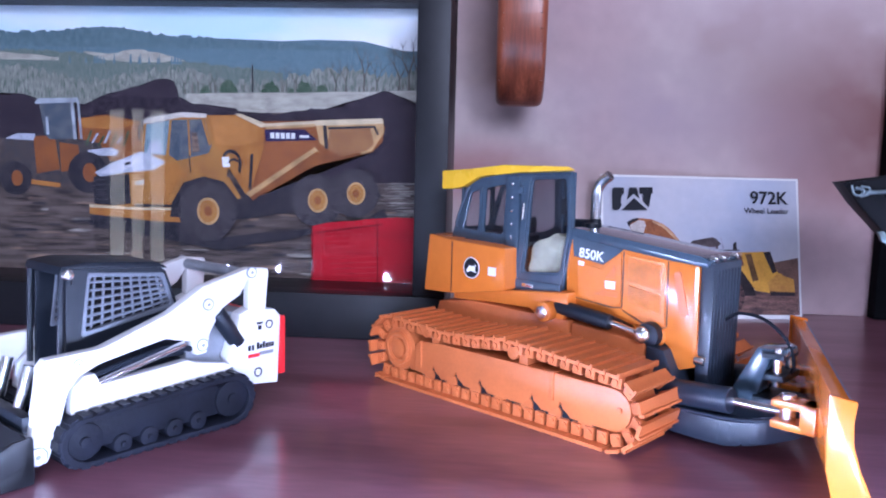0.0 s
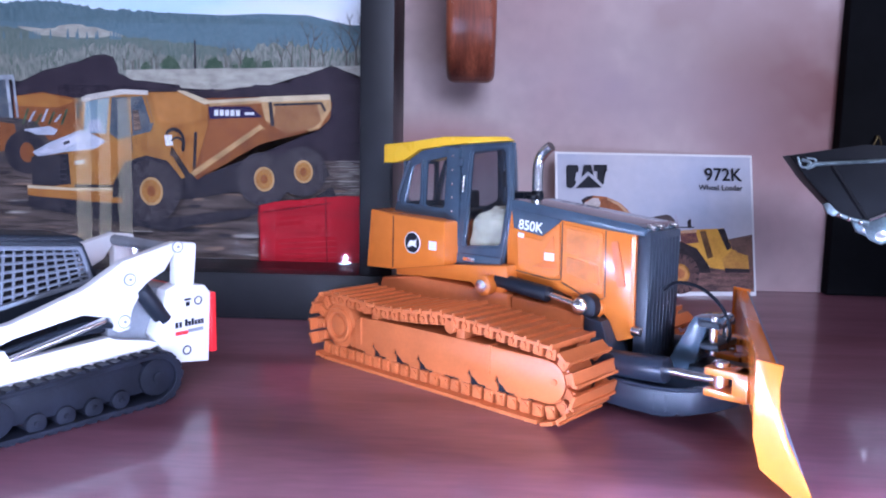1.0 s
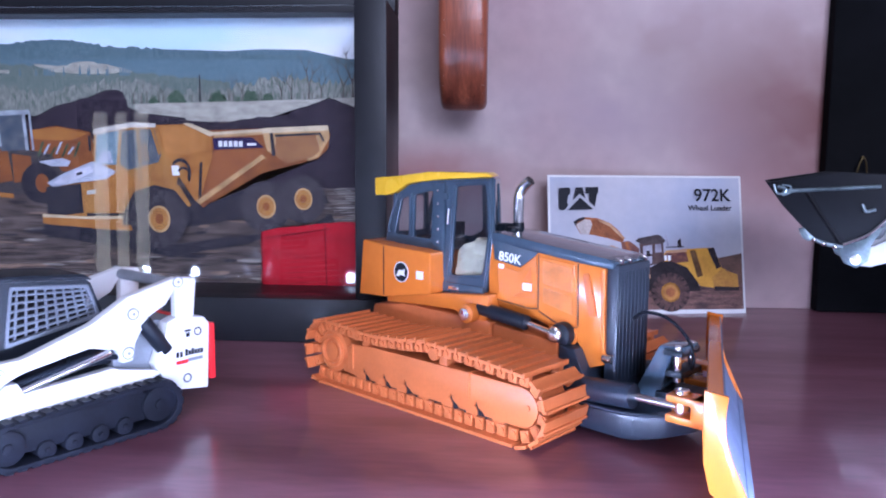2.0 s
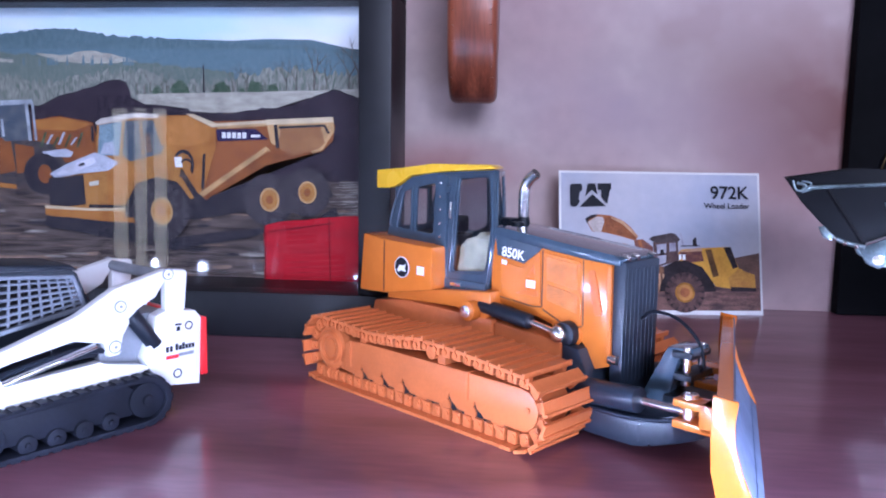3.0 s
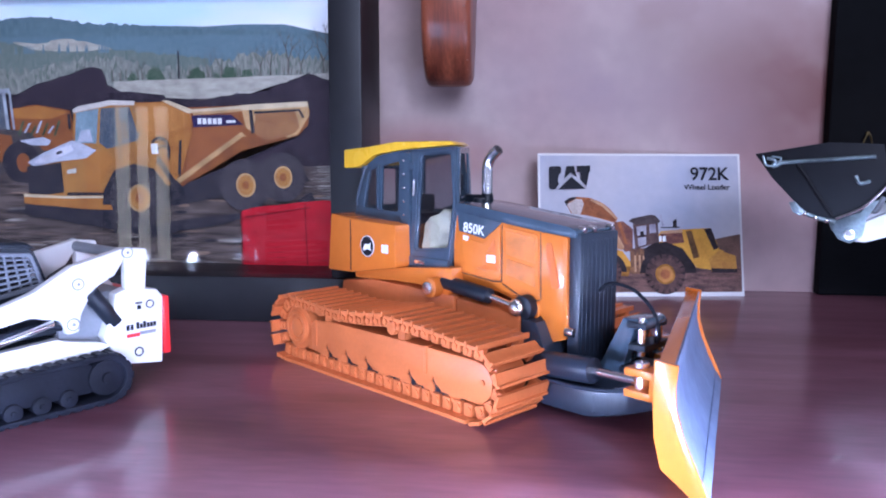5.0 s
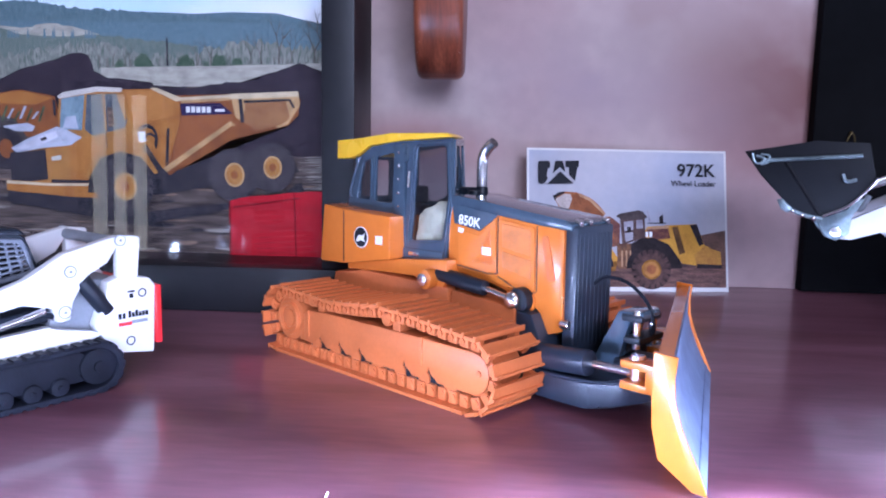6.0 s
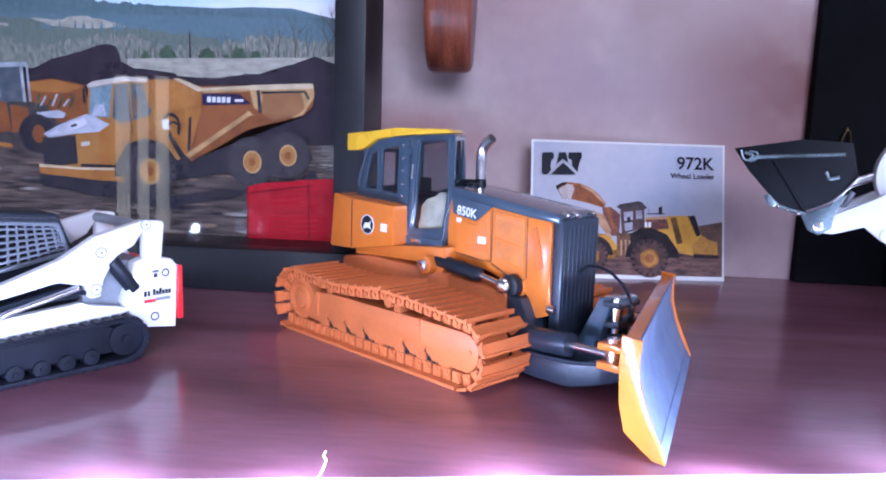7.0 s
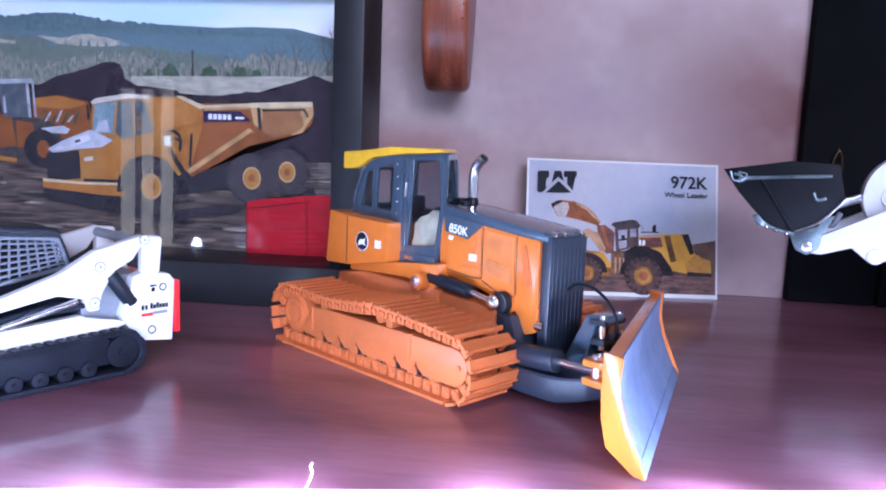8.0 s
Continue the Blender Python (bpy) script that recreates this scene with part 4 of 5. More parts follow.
        part("step", box(27, 38, o - 1.2, o + 0.6, 27.4, 29.2, 0.5), DARK, cab)
        part("handle", rod((35.2, o - 0.5, 49), (35.6, o - 0.5, 53.4), 0.36, seg=8), CHROME, cab)
        part("door_hinge", box(33.4, 35, o - 0.9, o + 0.2, 56, 58, 0.3), SLATE, cab)
        part("latch", box(36, 40, o - 0.9, o - 0.5, 30, 31, 0.15), CHROME, cab)
        part("grab_rail", tube([(10, o - 0.2, 45), (10.4, o - 0.9, 47), (14, o - 0.9, 55.5), (14.8, o - 0.1, 57)], 0.4), SLATE, cab)
        part("window_bar", box(18.4, 19.4, o - 0.1, o + 0.5, 44, 57.4, 0.2), SLATE, cab)
    # the cab narrows towards the front
    b = plate([(lo + 0.6, 46), (lo + 0.6, 62.4), (hi - 0.2, 62.4), (hi - 0.2, 46)], [rounded([(26.6, 49), (26.6, 60.6), (39, 60.6), (39, 49)], 1)], 0, 1.0, 0.25)
    for v in b.verts:
        v.co = Vector(((51.0 - (v.co.x / MM - lo) * (0.72 - max(0, 0.052 - v.co.z) * 12)) * MM + v.co.y, v.co.x, v.co.z))
    part("windscreen_frame", b, SLATE, d)
    b = plate([(lo + 0.8, 41), (lo + 0.8, 58), (hi - 0.8, 58), (hi - 0.8, 41)], [rounded([(27, 45), (27, 56), (38.6, 56), (38.6, 45)], 1)], 0, 1.0, 0.25)
    bmesh.ops.transform(b, matrix=Matrix.Translation((0.0108, 0, 0)) @ Matrix.Rotation(radians(90), 4, "Z"), verts=b.verts)
    part("rear_window_frame", b, SLATE, d)
    part("cab_bulkhead", box(33.7, 34.2, lo + 1.1, hi - 1.1, 29.6, 42, 0.1), DARK, d)
    part("cab_floor", box(12, 46, lo + 1.1, hi - 1.1, 29.5, 32, 0.3), DARK, d)
    part("rear_shelf", box(9, 29, lo + 1.1, hi - 1.1, 40.6, 43.2, 0.3), DARK, d)
    part("operator_seat", box(34, 44, 28, 38, 32.4, 37, 1.4), DARK, d)
    # cream block imitates a reflection on the door's lower glass, placed to suit the view
    part("door_glare", crumple(slab([(35.4, 33.2), (47.8, 33.2), (48.6, 44.8), (44.6, 45.6), (40.6, 44.4), (36.2, 41.4)], 26.2, 34.6, 1.6), 1.3), CREAM, d, "crumpled cream block imitating glare on the door glass")
    part("console", slab([(36, 33), (36, 42), (37.6, 43), (38.6, 43), (38.4, 33)], 33, 38, 0.6), DARK, d)
    part("inner_post", rod((39.4, 37, 42), (38.4, 37, 61.4), 0.8, seg=10), SLATE, d)
    part("monitor", box(42.6, 44.6, 31, 34, 50.4, 55, 0.6), DARK, d)
    part("monitor_arm", rod((43.8, 33, 54.8), (44.6, 33, 61.6), 0.45, seg=8), DARK, d)
    part("headrest", box(29, 31, 30, 36, 44, 49, 0.9), DARK, d)
    roof = [(2.8, 56.2), (2.8, 61.8), (14, 62.6), (27, 64.0), (49.4, 63.9), (51.6, 62.9), (33, 61.9), (18, 60.4), (11.6, 57.2), (8, 56.4)]
    b = slab(roof, 23.8, 41.6, 0.5)
    for v in b.verts:
        if v.co.x > 0.044 and v.co.y > 0.034:
            v.co.x -= 0.0118
    part("roof", b, YELLOW, d, "yellow roof with a rear visor")
    # hood
    panel = [(49.6, 45.8), (87.2, 41.6), (87.8, 19), (87.2, 16.8), (83.4, 15.4), (80, 21), (77.4, 22.4), (66, 25.4), (50, 27.8)]
    hood = part("engine_hood", slab(panel, 24.6, 40.8, 0.6), ORANGE, d)
    top = [(49.4, 45.2), (49.6, 47.8), (54, 47.6), (87.4, 43.8), (89.6, 42.8), (89.4, 41), (80, 41.7)]
    part("hood_top", slab(top, 24.2, 41.2, 0.7), SLATE, d)
    part("radiator_guard", box(87.2, 90.6, 25, 40.6, 7, 42.2, 0.6), NAVY, d)
    for k in range(8):
        part("guard_slat", box(90.5, 90.72, 26 + 1.75 * k, 26.9 + 1.75 * k, 13, 40.4, 0.15), NAVY, d)
    for y in (27, 31, 38.6):
        part("work_lamp", rod((88.6, y, 43.2), (90.4, y, 42.8), 0.75, seg=14, bev=0.2), CHROME, d)
    part("lower_lamp", rod((87.6, 24.2, 19), (90, 24.2, 19), 1.2, seg=14, bev=0.2), CHROME, d)
    for y, s in ((24.6, 1), (40.8, -1)):
        def inset(nm, pts, out, mat, lab=""):
            a = y - out if s > 0 else y - 0.05
            return part(nm, plate(pts, [], a, out + 0.05, min(0.12, out * 0.4)), mat, hood, lab)
        inset("engine_door", rounded([(54, 29.6), (53, 38.8), (61, 37.6), (65.6, 42.2), (66.4, 42.4), (66.8, 29.4), (64, 28.4)], 0.8), 0.22, ORANGE)
        inset("grille_door", rounded([(67.6, 28.4), (67.2, 42.4), (78.6, 41.2), (79.2, 25.4), (76, 24.6)], 0.8), 0.22, ORANGE)
        inset("screen", rounded([(68.6, 35.4), (68.4, 41.4), (77.6, 40.4), (77.8, 34)], 0.4), 0.34, SCREEN)
        inset("screen", rounded([(68.8, 30.4), (68.7, 34.4), (77.8, 33), (78, 28.2)], 0.4), 0.34, SCREEN)
        inset("intake", rounded([(80.8, 39.2), (82.6, 39.6), (85.2, 29), (83, 28.4)], 0.7), 0.3, ORANGE_SHADE)
        inset("front_strip", rounded([(86.2, 41), (87.4, 41), (87.8, 18.4), (86.8, 18)], 0.4), 0.45, ORANGE)
        inset("seam", [(66.95, 28.4), (66.85, 42.8), (67.15, 42.8), (67.25, 28.4)], 0.12, DARK)
        inset("seam", [(53, 29.0), (53, 29.25), (64, 28.2), (67, 28.5), (67, 28.2), (64, 27.9)], 0.12, DARK)
        inset("seam", [(79.5, 25.6), (79.1, 41.6), (79.35, 41.6), (79.8, 25.6)], 0.12, DARK)
        inset("seam", [(76, 24.1), (79.4, 25.2), (79.5, 25.5), (76, 24.4), (67.4, 27.9), (67.3, 27.6)], 0.12, DARK)
        inset("name_strip", [(51.4, 45.6), (52.2, 40.2), (61.2, 38.8), (65.8, 42.2), (67, 43.3)], 0.4, SLATE)
        inset("decal", [(64.6, 39.2), (65, 35.4), (62, 35.4)], 0.3, ORANGE_SHADE)
        inset("decal", [(61.4, 32.2), (66, 32.4), (66, 30.8), (58.6, 30.8)], 0.3, ORANGE_SHADE)
        inset("sticker", [(62, 34.8), (65, 34.8), (65, 32.8), (62, 32.8)], 0.36, LABELW, "small white sticker")
        inset("sticker", [(53.6, 39.2), (55.4, 39.0), (55.4, 37.8), (53.6, 38)], 0.3, LABELW, "small white sticker")
        m = Matrix.Translation((57.6 * MM, (y - 0.45 * s) * MM, 41.0 * MM)) @ pose(0, 0, 0, 0, 5, 0) @ pose(0, 0, 0, 90, 0, 0 if s > 0 else 180)
        words("model_number", "850K", 3.5, m, LABELW, hood, "white model number", bold=0.08)
        # tilt ram
        w = y - 2.6 * s
        part("ram_barrel", rod((49, w, 26.4), (66, w - 0.6 * s, 24.8), 2.0, seg=16, bev=0.4), DARK, d)
        part("ram_rod", rod((66, w - 0.6 * s, 24.8), (75, w - s, 23.4), 0.8), CHROME, d, "chrome rod")
        part("ram_bracket", rod((76, w - 0.4 * s, 23.2), (76, y + s, 23.2), 3.1, seg=20, bev=0.5), DARK, d)
        part("ram_cover", plate(rounded([(69.6, 25.6), (79.6, 25.0), (79.4, 20.4), (74, 20.2)], 2.0), [rounded([(70.8, 25), (78.8, 24.4), (78.6, 20.9), (74.4, 20.8)], 1.8)], y - 0.5, 1.0, 0.2), ORANGE, d)
        part("ram_pin", ball((75.2, w - 1.4 * s, 23.3), 2.2, squash=(1, 0.6, 1)), CHROME, d, "chrome pin head")
        # blade ram
        part("ram_barrel", rod((81, 20.6 if s > 0 else 43.4, 11.2), (99, 19.2 if s > 0 else 44.8, 12.9), 3.0, seg=18, bev=0.6), NAVY, d)
    part("exhaust_base", rod((49.4, 38.4, 45), (49.4, 38.4, 49.6), 2.2, 1.6, bev=0.3), DARK, d)
    part("air_intake", box(43.6, 47.6, 34.4, 39.4, 46.6, 49.2, 0.6), DARK, d)
    part("exhaust", tube([(49.4, 38.4, 48.4), (49.3, 38.4, 53), (49.5, 38.4, 57.2), (50.9, 38.4, 59.8), (53.4, 38.4, 61.8)], 1.5), CHROME, d, "bent chrome exhaust pipe")
    part("air_filter", rod((51.6, 33, 46.6), (51.6, 33, 48.6), 1.8, bev=0.3), DARK, d)
    # blade, set at an angle; its end plates stand square to the tracks
    near, far = Vector((125.6, 0.0)), Vector((92.9, 74.6))
    ax = (far - near).normalized()
    length = (far - near).length

    def skewed(outline, y0, y1, bev):
        b = slab(outline, y0, y1, bev)
        for v in b.verts:
            x, y = v.co.x / MM, v.co.y / MM
            v.co.x, v.co.y = (near.x + x + ax.x * y) * MM, (near.y + ax.y * y) * MM
        return b

    front = [(2.4, 23.4), (1.9, 20), (2.0, 16), (3.2, 12), (5.4, 7), (7.6, 3), (9.0, 0.8)]
    back = [(6.4, 1.0), (1.0, 4.8), (-0.6, 10), (-1.0, 16), (-0.9, 23.6)]
    bl = part("blade", skewed(front + back, 1.2, length - 1.2, 0.25), ORANGE, d)
    for y in (0, length - 1.2):
        part("blade_end", skewed([(3.2, 23.9), (2.8, 20), (3.1, 16), (4.6, 11.4), (6.6, 7.4), (8.6, 3.6), (10.0, 0.5), (7.0, 0.6), (0.3, 4.5), (-1.2, 10), (-1.6, 16), (-1.6, 24.2)], y, y + 1.2, 0.3), ORANGE, bl)
    part("blade_face", skewed([(p[0] + 0.22, p[1]) for p in front] + [(p[0] - 0.3, p[1]) for p in front[::-1]], 1.3, length - 1.3, 0), STEEL, bl, "worn grey steel blade face")
    part("cutting_edge", skewed([(8.3, 2.6), (9.9, 0.35), (8.6, 0.35), (7.4, 2.2)], 1.3, length - 1.3, 0.1), STEEL, bl)
    # push frame and tower
    b = slab(rounded([(78, 18.6), (78, 45.4), (104, 45.4), (112, 37), (112, 27), (104, 18.6)], 9, 6), 1.8, 8.8, 1.6)
    for v in b.verts:
        v.co = Vector((v.co.x, v.co.z, v.co.y + max(0, v.co.x - 0.098) * 0.25))
    part("push_frame", b, NAVY, d)
    part("frame_lip", tube([(82, 18.3, 8.4), (96, 18.3, 8.6), (105, 20.6, 9.4), (110.6, 27, 10.8)], 0.5, seg=8), NAVY, d)
    part("tower", slab([(93, 9), (100.2, 23.8), (106.4, 24.4), (106.8, 22.6), (103.2, 21.4), (100, 9)], 28, 36, 0.6), SLATE, d)
    part("tower_head", box(102.6, 107, 26.6, 37.4, 17, 18.6, 0.5), DARK, d)
    part("tower_head", box(101.6, 106.6, 27.2, 36.8, 21.8, 23.4, 0.5), DARK, d)
    part("trunnion", box(100, 110, 27, 38, 8.6, 13, 0.8), DARK, d)
    for y in (28.4, 35.6):
        part("tower_pin", rod((105, y, 15.6), (105, y, 24.4), 0.9, bev=0.25), CHROME, d)
    part("ram_rod", rod((98, 19.3, 12.8), (111.2, 18.2, 13.5), 1.0), CHROME, d, "chrome rod")
    part("ram_rod", rod((98, 44.7, 12.8), (103, 47, 13.5), 1.0), CHROME, d, "chrome rod")
    b = box(108.6, 117.6, 15.4, 21, 14.9, 16.6, 0.4)
    box(108.6, 117.6, 15.4, 21, 10.4, 12.1, 0.4, b)
    box(114.4, 117.6, 15.4, 21, 10.4, 16.6, 0.4, b)
    part("clevis", b, ORANGE, d)
    part("clevis_pin", rod((111.2, 18.2, 9.8), (111.2, 18.2, 17.6), 1.6, seg=16, bev=0.3), CHROME, d, "chrome pin")
    b = box(98, 105, 44.6, 50, 14.9, 16.6, 0.4)
    box(98, 105, 44.6, 50, 10.4, 12.1, 0.4, b)
    part("clevis", b, ORANGE, d)
    part("hose", tube([(90.6, 33, 28), (94, 32.6, 30.2), (100, 32.4, 29.6), (105.4, 32, 25.6), (107.2, 32, 20.4), (106, 32, 16.8)], 0.42), RUBBER, d)
    return d


crawler_dozer()


# ---- tracked skid-steer loader model ----
def skid_loader():
    d = thing("skid_loader", pose(-0.0617, 0.1636, 0, 0, 0, -124.8), "white tracked skid-steer loader model with black cab and red tail", "toy loader")
    W = -31
    # crawler tracks
    prof = [(16 - 6 * math.sin(a), 6.4 + 6 * math.cos(a)) for a in (math.pi * k / 10 for k in range(11))]
    prof += [(51 + 5.2 * math.sin(a), 5.6 - 5.2 * math.cos(a)) for a in (math.pi * k / 10 for k in range(11))]
    for y0, y1 in ((-8, 3.6), (W - 3.6, W + 8)):
        inner = [((x - 33) * 0.93 + 33, (z - 6) * 0.8 + 6) for x, z in prof]
        belt = part("rubber_track", plate(prof, [inner], y0, y1 - y0, 0.3), RUBBER, d, "black rubber crawler track")
        pts = [Vector(p) for p in prof] + [Vector(prof[0])]
        lens = [(b - a).length for a, b in zip(pts, pts[1:])]
        tot = sum(lens)
        for k in range(38):
            s, i = (k + 0.5) * tot / 38, 0
            while s > lens[i]:
                s -= lens[i]
                i += 1
            q = (pts[i + 1] - pts[i]).normalized()
            p = pts[i] + q * s
            o = part("tread_block", box(-0.9, 0.9, y0 + 0.3, y1 - 0.3, -0.35, 0.5, 0.0), RUBBER, belt, smooth=False)
            if k:
                me = o.data
                o.data = tread
                bpy.data.meshes.remove(me)
            else:
                tread = o.data
            o.matrix_local = Matrix.Translation((p.x * MM, 0, p.y * MM)) @ Matrix.Rotation(-math.atan2(q.y, q.x), 4, "Y")
        for u, z, r in ((16, 6.6, 4.4), (51, 5.6, 3.9), (25, 3.4, 2.1), (31, 3.2, 2.1), (37, 3.0, 2.1), (43, 3.0, 2.1)):
            b = rod((u, y0 + 1, z), (u, y1 - 0.8, z), r, seg=20, bev=0.4)
            w = part("track_wheel", b, RUBBER, d)
            part("wheel_hub", rod((u, y0 + 0.6, z), (u, y1 - 0.2, z), r * 0.3, seg=14, bev=0.25), RUBBER, w)
        part("track_frame", slab([(14, 5), (20, 10.8), (46, 10.2), (53, 9), (54, 6), (48, 3.4), (20, 3.4)], y0 + 2, y1 - 1.6, 0.4), RUBBER, d)
    # chassis
    part("lower_body", slab([(10, 9), (13, 14), (26, 17), (46, 16), (52, 12), (53, 8), (46, 6), (16, 7)], W + 6, -6, 0.8), DARK, d)
    for y in (-3.4, W + 0.4):
        part("side_beam", slab([(51.6, 16.4), (49.4, 18.4), (47, 18.4), (45.6, 15.8), (25.4, 17.2), (24, 16.4), (15.6, 14.6), (13, 13.4), (16, 12.2), (23.4, 10.6), (42.6, 7.6), (52.2, 10)], y, y + 3, 0.5), WHITE, d)
    # tail
    for y in (-4, W):
        t = part("tail_panel", slab([(0.2, 6.6), (-0.6, 24), (1, 26), (8.6, 27.2), (11.6, 26), (12.4, 21.6), (15, 15.6), (13.4, 12.6), (9.6, 8)], y, y + 4, 0.5), WHITE, d)
        yo = y + 4.06 if y > -20 else y - 0.06
        e = 0.06
        for u in (1.6, 2.5, 3.4, 4.3, 5.2, 6.1):
            part("name_bar", box(u, u + 0.7, yo - e, yo + e, 16.5, 17.7 + (0.5 if u in (6.1, 4.3) else 0), 0), LABELK, t)
        part("name_bar", box(8.6, 9.4, yo - e, yo + e, 16.4, 17.8, 0), LABELK, t)
        part("name_bar", box(7.6, 8.3, yo - e, yo + e, 16.4, 17.8, 0), LABELK, t)
        part("stripe", box(1.8, 6, yo - e, yo + e, 14.9, 15.7, 0), GREY, t)
        part("stripe", box(6, 9.4, yo - e, yo + e, 14.6, 15.5, 0), RED, t)
        for u, z, r in ((3, 22.4, 1.1), (6.4, 10.6, 1.2)):
            part("round_label", plate(disc((u, z), r), [disc((u, z), r * 0.72)], yo - e, 2 * e, 0.02), LABELK, t)
        part("square_label", box(5, 6.8, yo - e, yo + e, 22.8, 23.3, 0), LABELK, t)
        part("square_label", box(5.4, 6.4, yo - e, yo + e, 21.4, 22.5, 0), LABELK, t)
    part("tail_lamp", box(-2.4, -0.5, W + 1, -0.2, 8.6, 23.8, 0.5), RED, d, "bright red tail panel")
    part("engine_cover", slab([(0.6, 9), (0, 23), (6, 26), (24, 27), (24, 12), (10, 8)], W + 4, -4, 0.8), GREY, d)
    # cab with meshed side windows
    outer = [(50.4, 17), (50, 38.6), (48, 40.2), (29, 38.8), (27.4, 37.6), (24.6, 29.6), (24, 17)]
    win = rounded([(46.6, 25.6), (45, 38.2), (28.4, 36.8), (26, 29.4)], 0.8)
    for y in (-7.2, W + 9):
        s = part("cab_side", plate(outer, [win], y, 1.0, 0.25), DARK, d)
        part("mesh_rim", plate(rounded([(47.2, 25), (45.4, 38.8), (28, 37.3), (25.2, 29)], 0.8), [rounded([(46.2, 26.2), (44.8, 37.8), (28.6, 36.4), (26.4, 29.8)], 0.8)], y - 0.3, 1.5, 0.2), MESH, s)
        for k in range(8):
            f = (k + 0.6) / 8.2
            part("mesh_bar", rod((46.2 - 19.6 * f, y + 0.5, 26.4 + 3.2 * f), (44.9 - 16.4 * f, y + 0.5, 37.8 - 1.2 * f), 0.32, seg=6), MESH, s)
        for k in range(6):
            f = (k + 0.7) / 6.3
            part("mesh_bar", rod((46.2 - 1.4 * f, y + 0.55, 26.2 + 11.6 * f), (26.4 + 2.1 * f, y + 0.55, 29.8 + 6.6 * f), 0.32, seg=6), MESH, s)
    part("cab_roof", slab([(51.6, 38.8), (51, 40.6), (46, 41.2), (29, 39.8), (27, 38.2), (30, 38.6), (48, 39.8)], W + 8.4, -5.6, 0.5), DARK, d)
    # solid black block stands in for the shaded inside of the cab
    part("cab_shade_fill", box(27.4, 45, W + 11, -8.4, 17, 37, 0.5), BLACK, d)
    part("cab_back", box(24.4, 26, W + 10.2, -7.4, 17, 30, 0.3), DARK, d)
    part("front_post", rod((51.4, -6.6, 18), (50.6, -6.6, 40), 0.7, seg=8), DARK, d)
    part("front_post", rod((51.4, W + 9.4, 18), (50.6, W + 9.4, 40), 0.7, seg=8), DARK, d)
    for y in (-6.4, W + 9.2):
        b = ball((49.8, y + (1 if y > -20 else -1), 38.8), 1.3)
        part("headlamp", b, CHROME, d, "small clear headlamp")
        part("lamp_bracket", rod((49.4, y, 36.6), (49.4, y, 39.4), 0.8, seg=10), DARK, d)
    # lift arms
    arm = [(8.2, 37.4), (21.6, 34), (30.4, 28.8), (45.8, 23.6), (57, 23.2), (58.2, 21.4), (58.6, 17), (61, 3.6), (60, 1.8), (57, 2.0), (54.4, 8.6), (52.6, 15.6), (50.2, 18.4), (46, 20.2), (31, 23.0), (27.4, 22), (24.6, 21.4), (23.4, 17.8), (20.6, 18), (19.8, 22.4), (16.4, 28), (11.4, 30.6), (8.6, 34.6)]
    for y in (-3.2, W + 0.2):
        a = part("lift_arm", slab(arm, y, y + 3, 0.8), WHITE, d)
        part("rear_link", slab(rounded([(3, 36.6), (4, 26), (9, 26.4), (8.8, 37.2)], 1.0), y + 0.6, y + 3.2, 0.4), WHITE, d)
        yo = y + 3.1 if y > -20 else y - 0.1
        for u, z, r in ((8.2, 36, 1.2), (20.4, 29.6, 1.2), (22, 20.2, 1.3), (50.6, 21.2, 0.8), (59, 4, 1.7)):
            part("pivot_pin", rod((u, yo - 0.3, z), (u, yo + 0.3, z), r, seg=14, bev=0.2), WHITE, a)
            part("pin_ring", plate(disc((u, z), r + 0.25), [disc((u, z), r * 0.82)], yo - 0.1, 0.25, 0.02), GREY, a)
            part("pin_bolt", rod((u, yo - 0.4, z), (u, yo + 0.42, z), r * 0.3, seg=10), GREY, a)
        part("lift_ram", rod((17.4, y + 1.8, 27.2), (11.4, y + 1.8, 18.6), 2.0, seg=14, bev=0.4), DARK, d)
        part("ram_rod", rod((48, y + 2, 15.8), (26, y + 2, 21), 0.8, seg=10), CHROME, d)
        part("hydraulic_pipe", tube([(49, y + 1.4, 17.4), (38, y + 1.4, 19.4), (30, y + 1.4, 20.4), (24, y + 1.4, 19.4)], 0.7, seg=8), DARK, d)
    part("cross_tube", rod((8.4, W + 1, 35.4), (8.4, -1, 35.4), 1.4), GREY, d)
    part("vent_block", box(24, 34, -6.6, -4.6, 17.4, 22.8, 0.3), DARK, d)
    # quick coupler and bucket
    part("coupler", box(58.6, 61, W + 2, -2, 2, 12, 0.5), DARK, d)
    part("tilt_ram", rod((56, -10, 20), (60, -10, 6), 1.2), CHROME, d)
    part("tilt_ram", rod((56, W + 10, 20), (60, W + 10, 6), 1.2), CHROME, d)
    part("bucket", slab([(61.2, 1), (61.2, 9.4), (62.6, 10), (63.6, 4.6), (70, 2), (80, 0.8), (80, 0.3), (64, 0.3)], W - 4, 4, 0.3), BLACK, d)
    for y in (W - 4, 3):
        part("bucket_side", slab([(61.4, 0.4), (61.4, 9.8), (65, 9.4), (79, 2), (79, 0.4)], y, y + 1, 0.2), BLACK, d)


skid_loader()


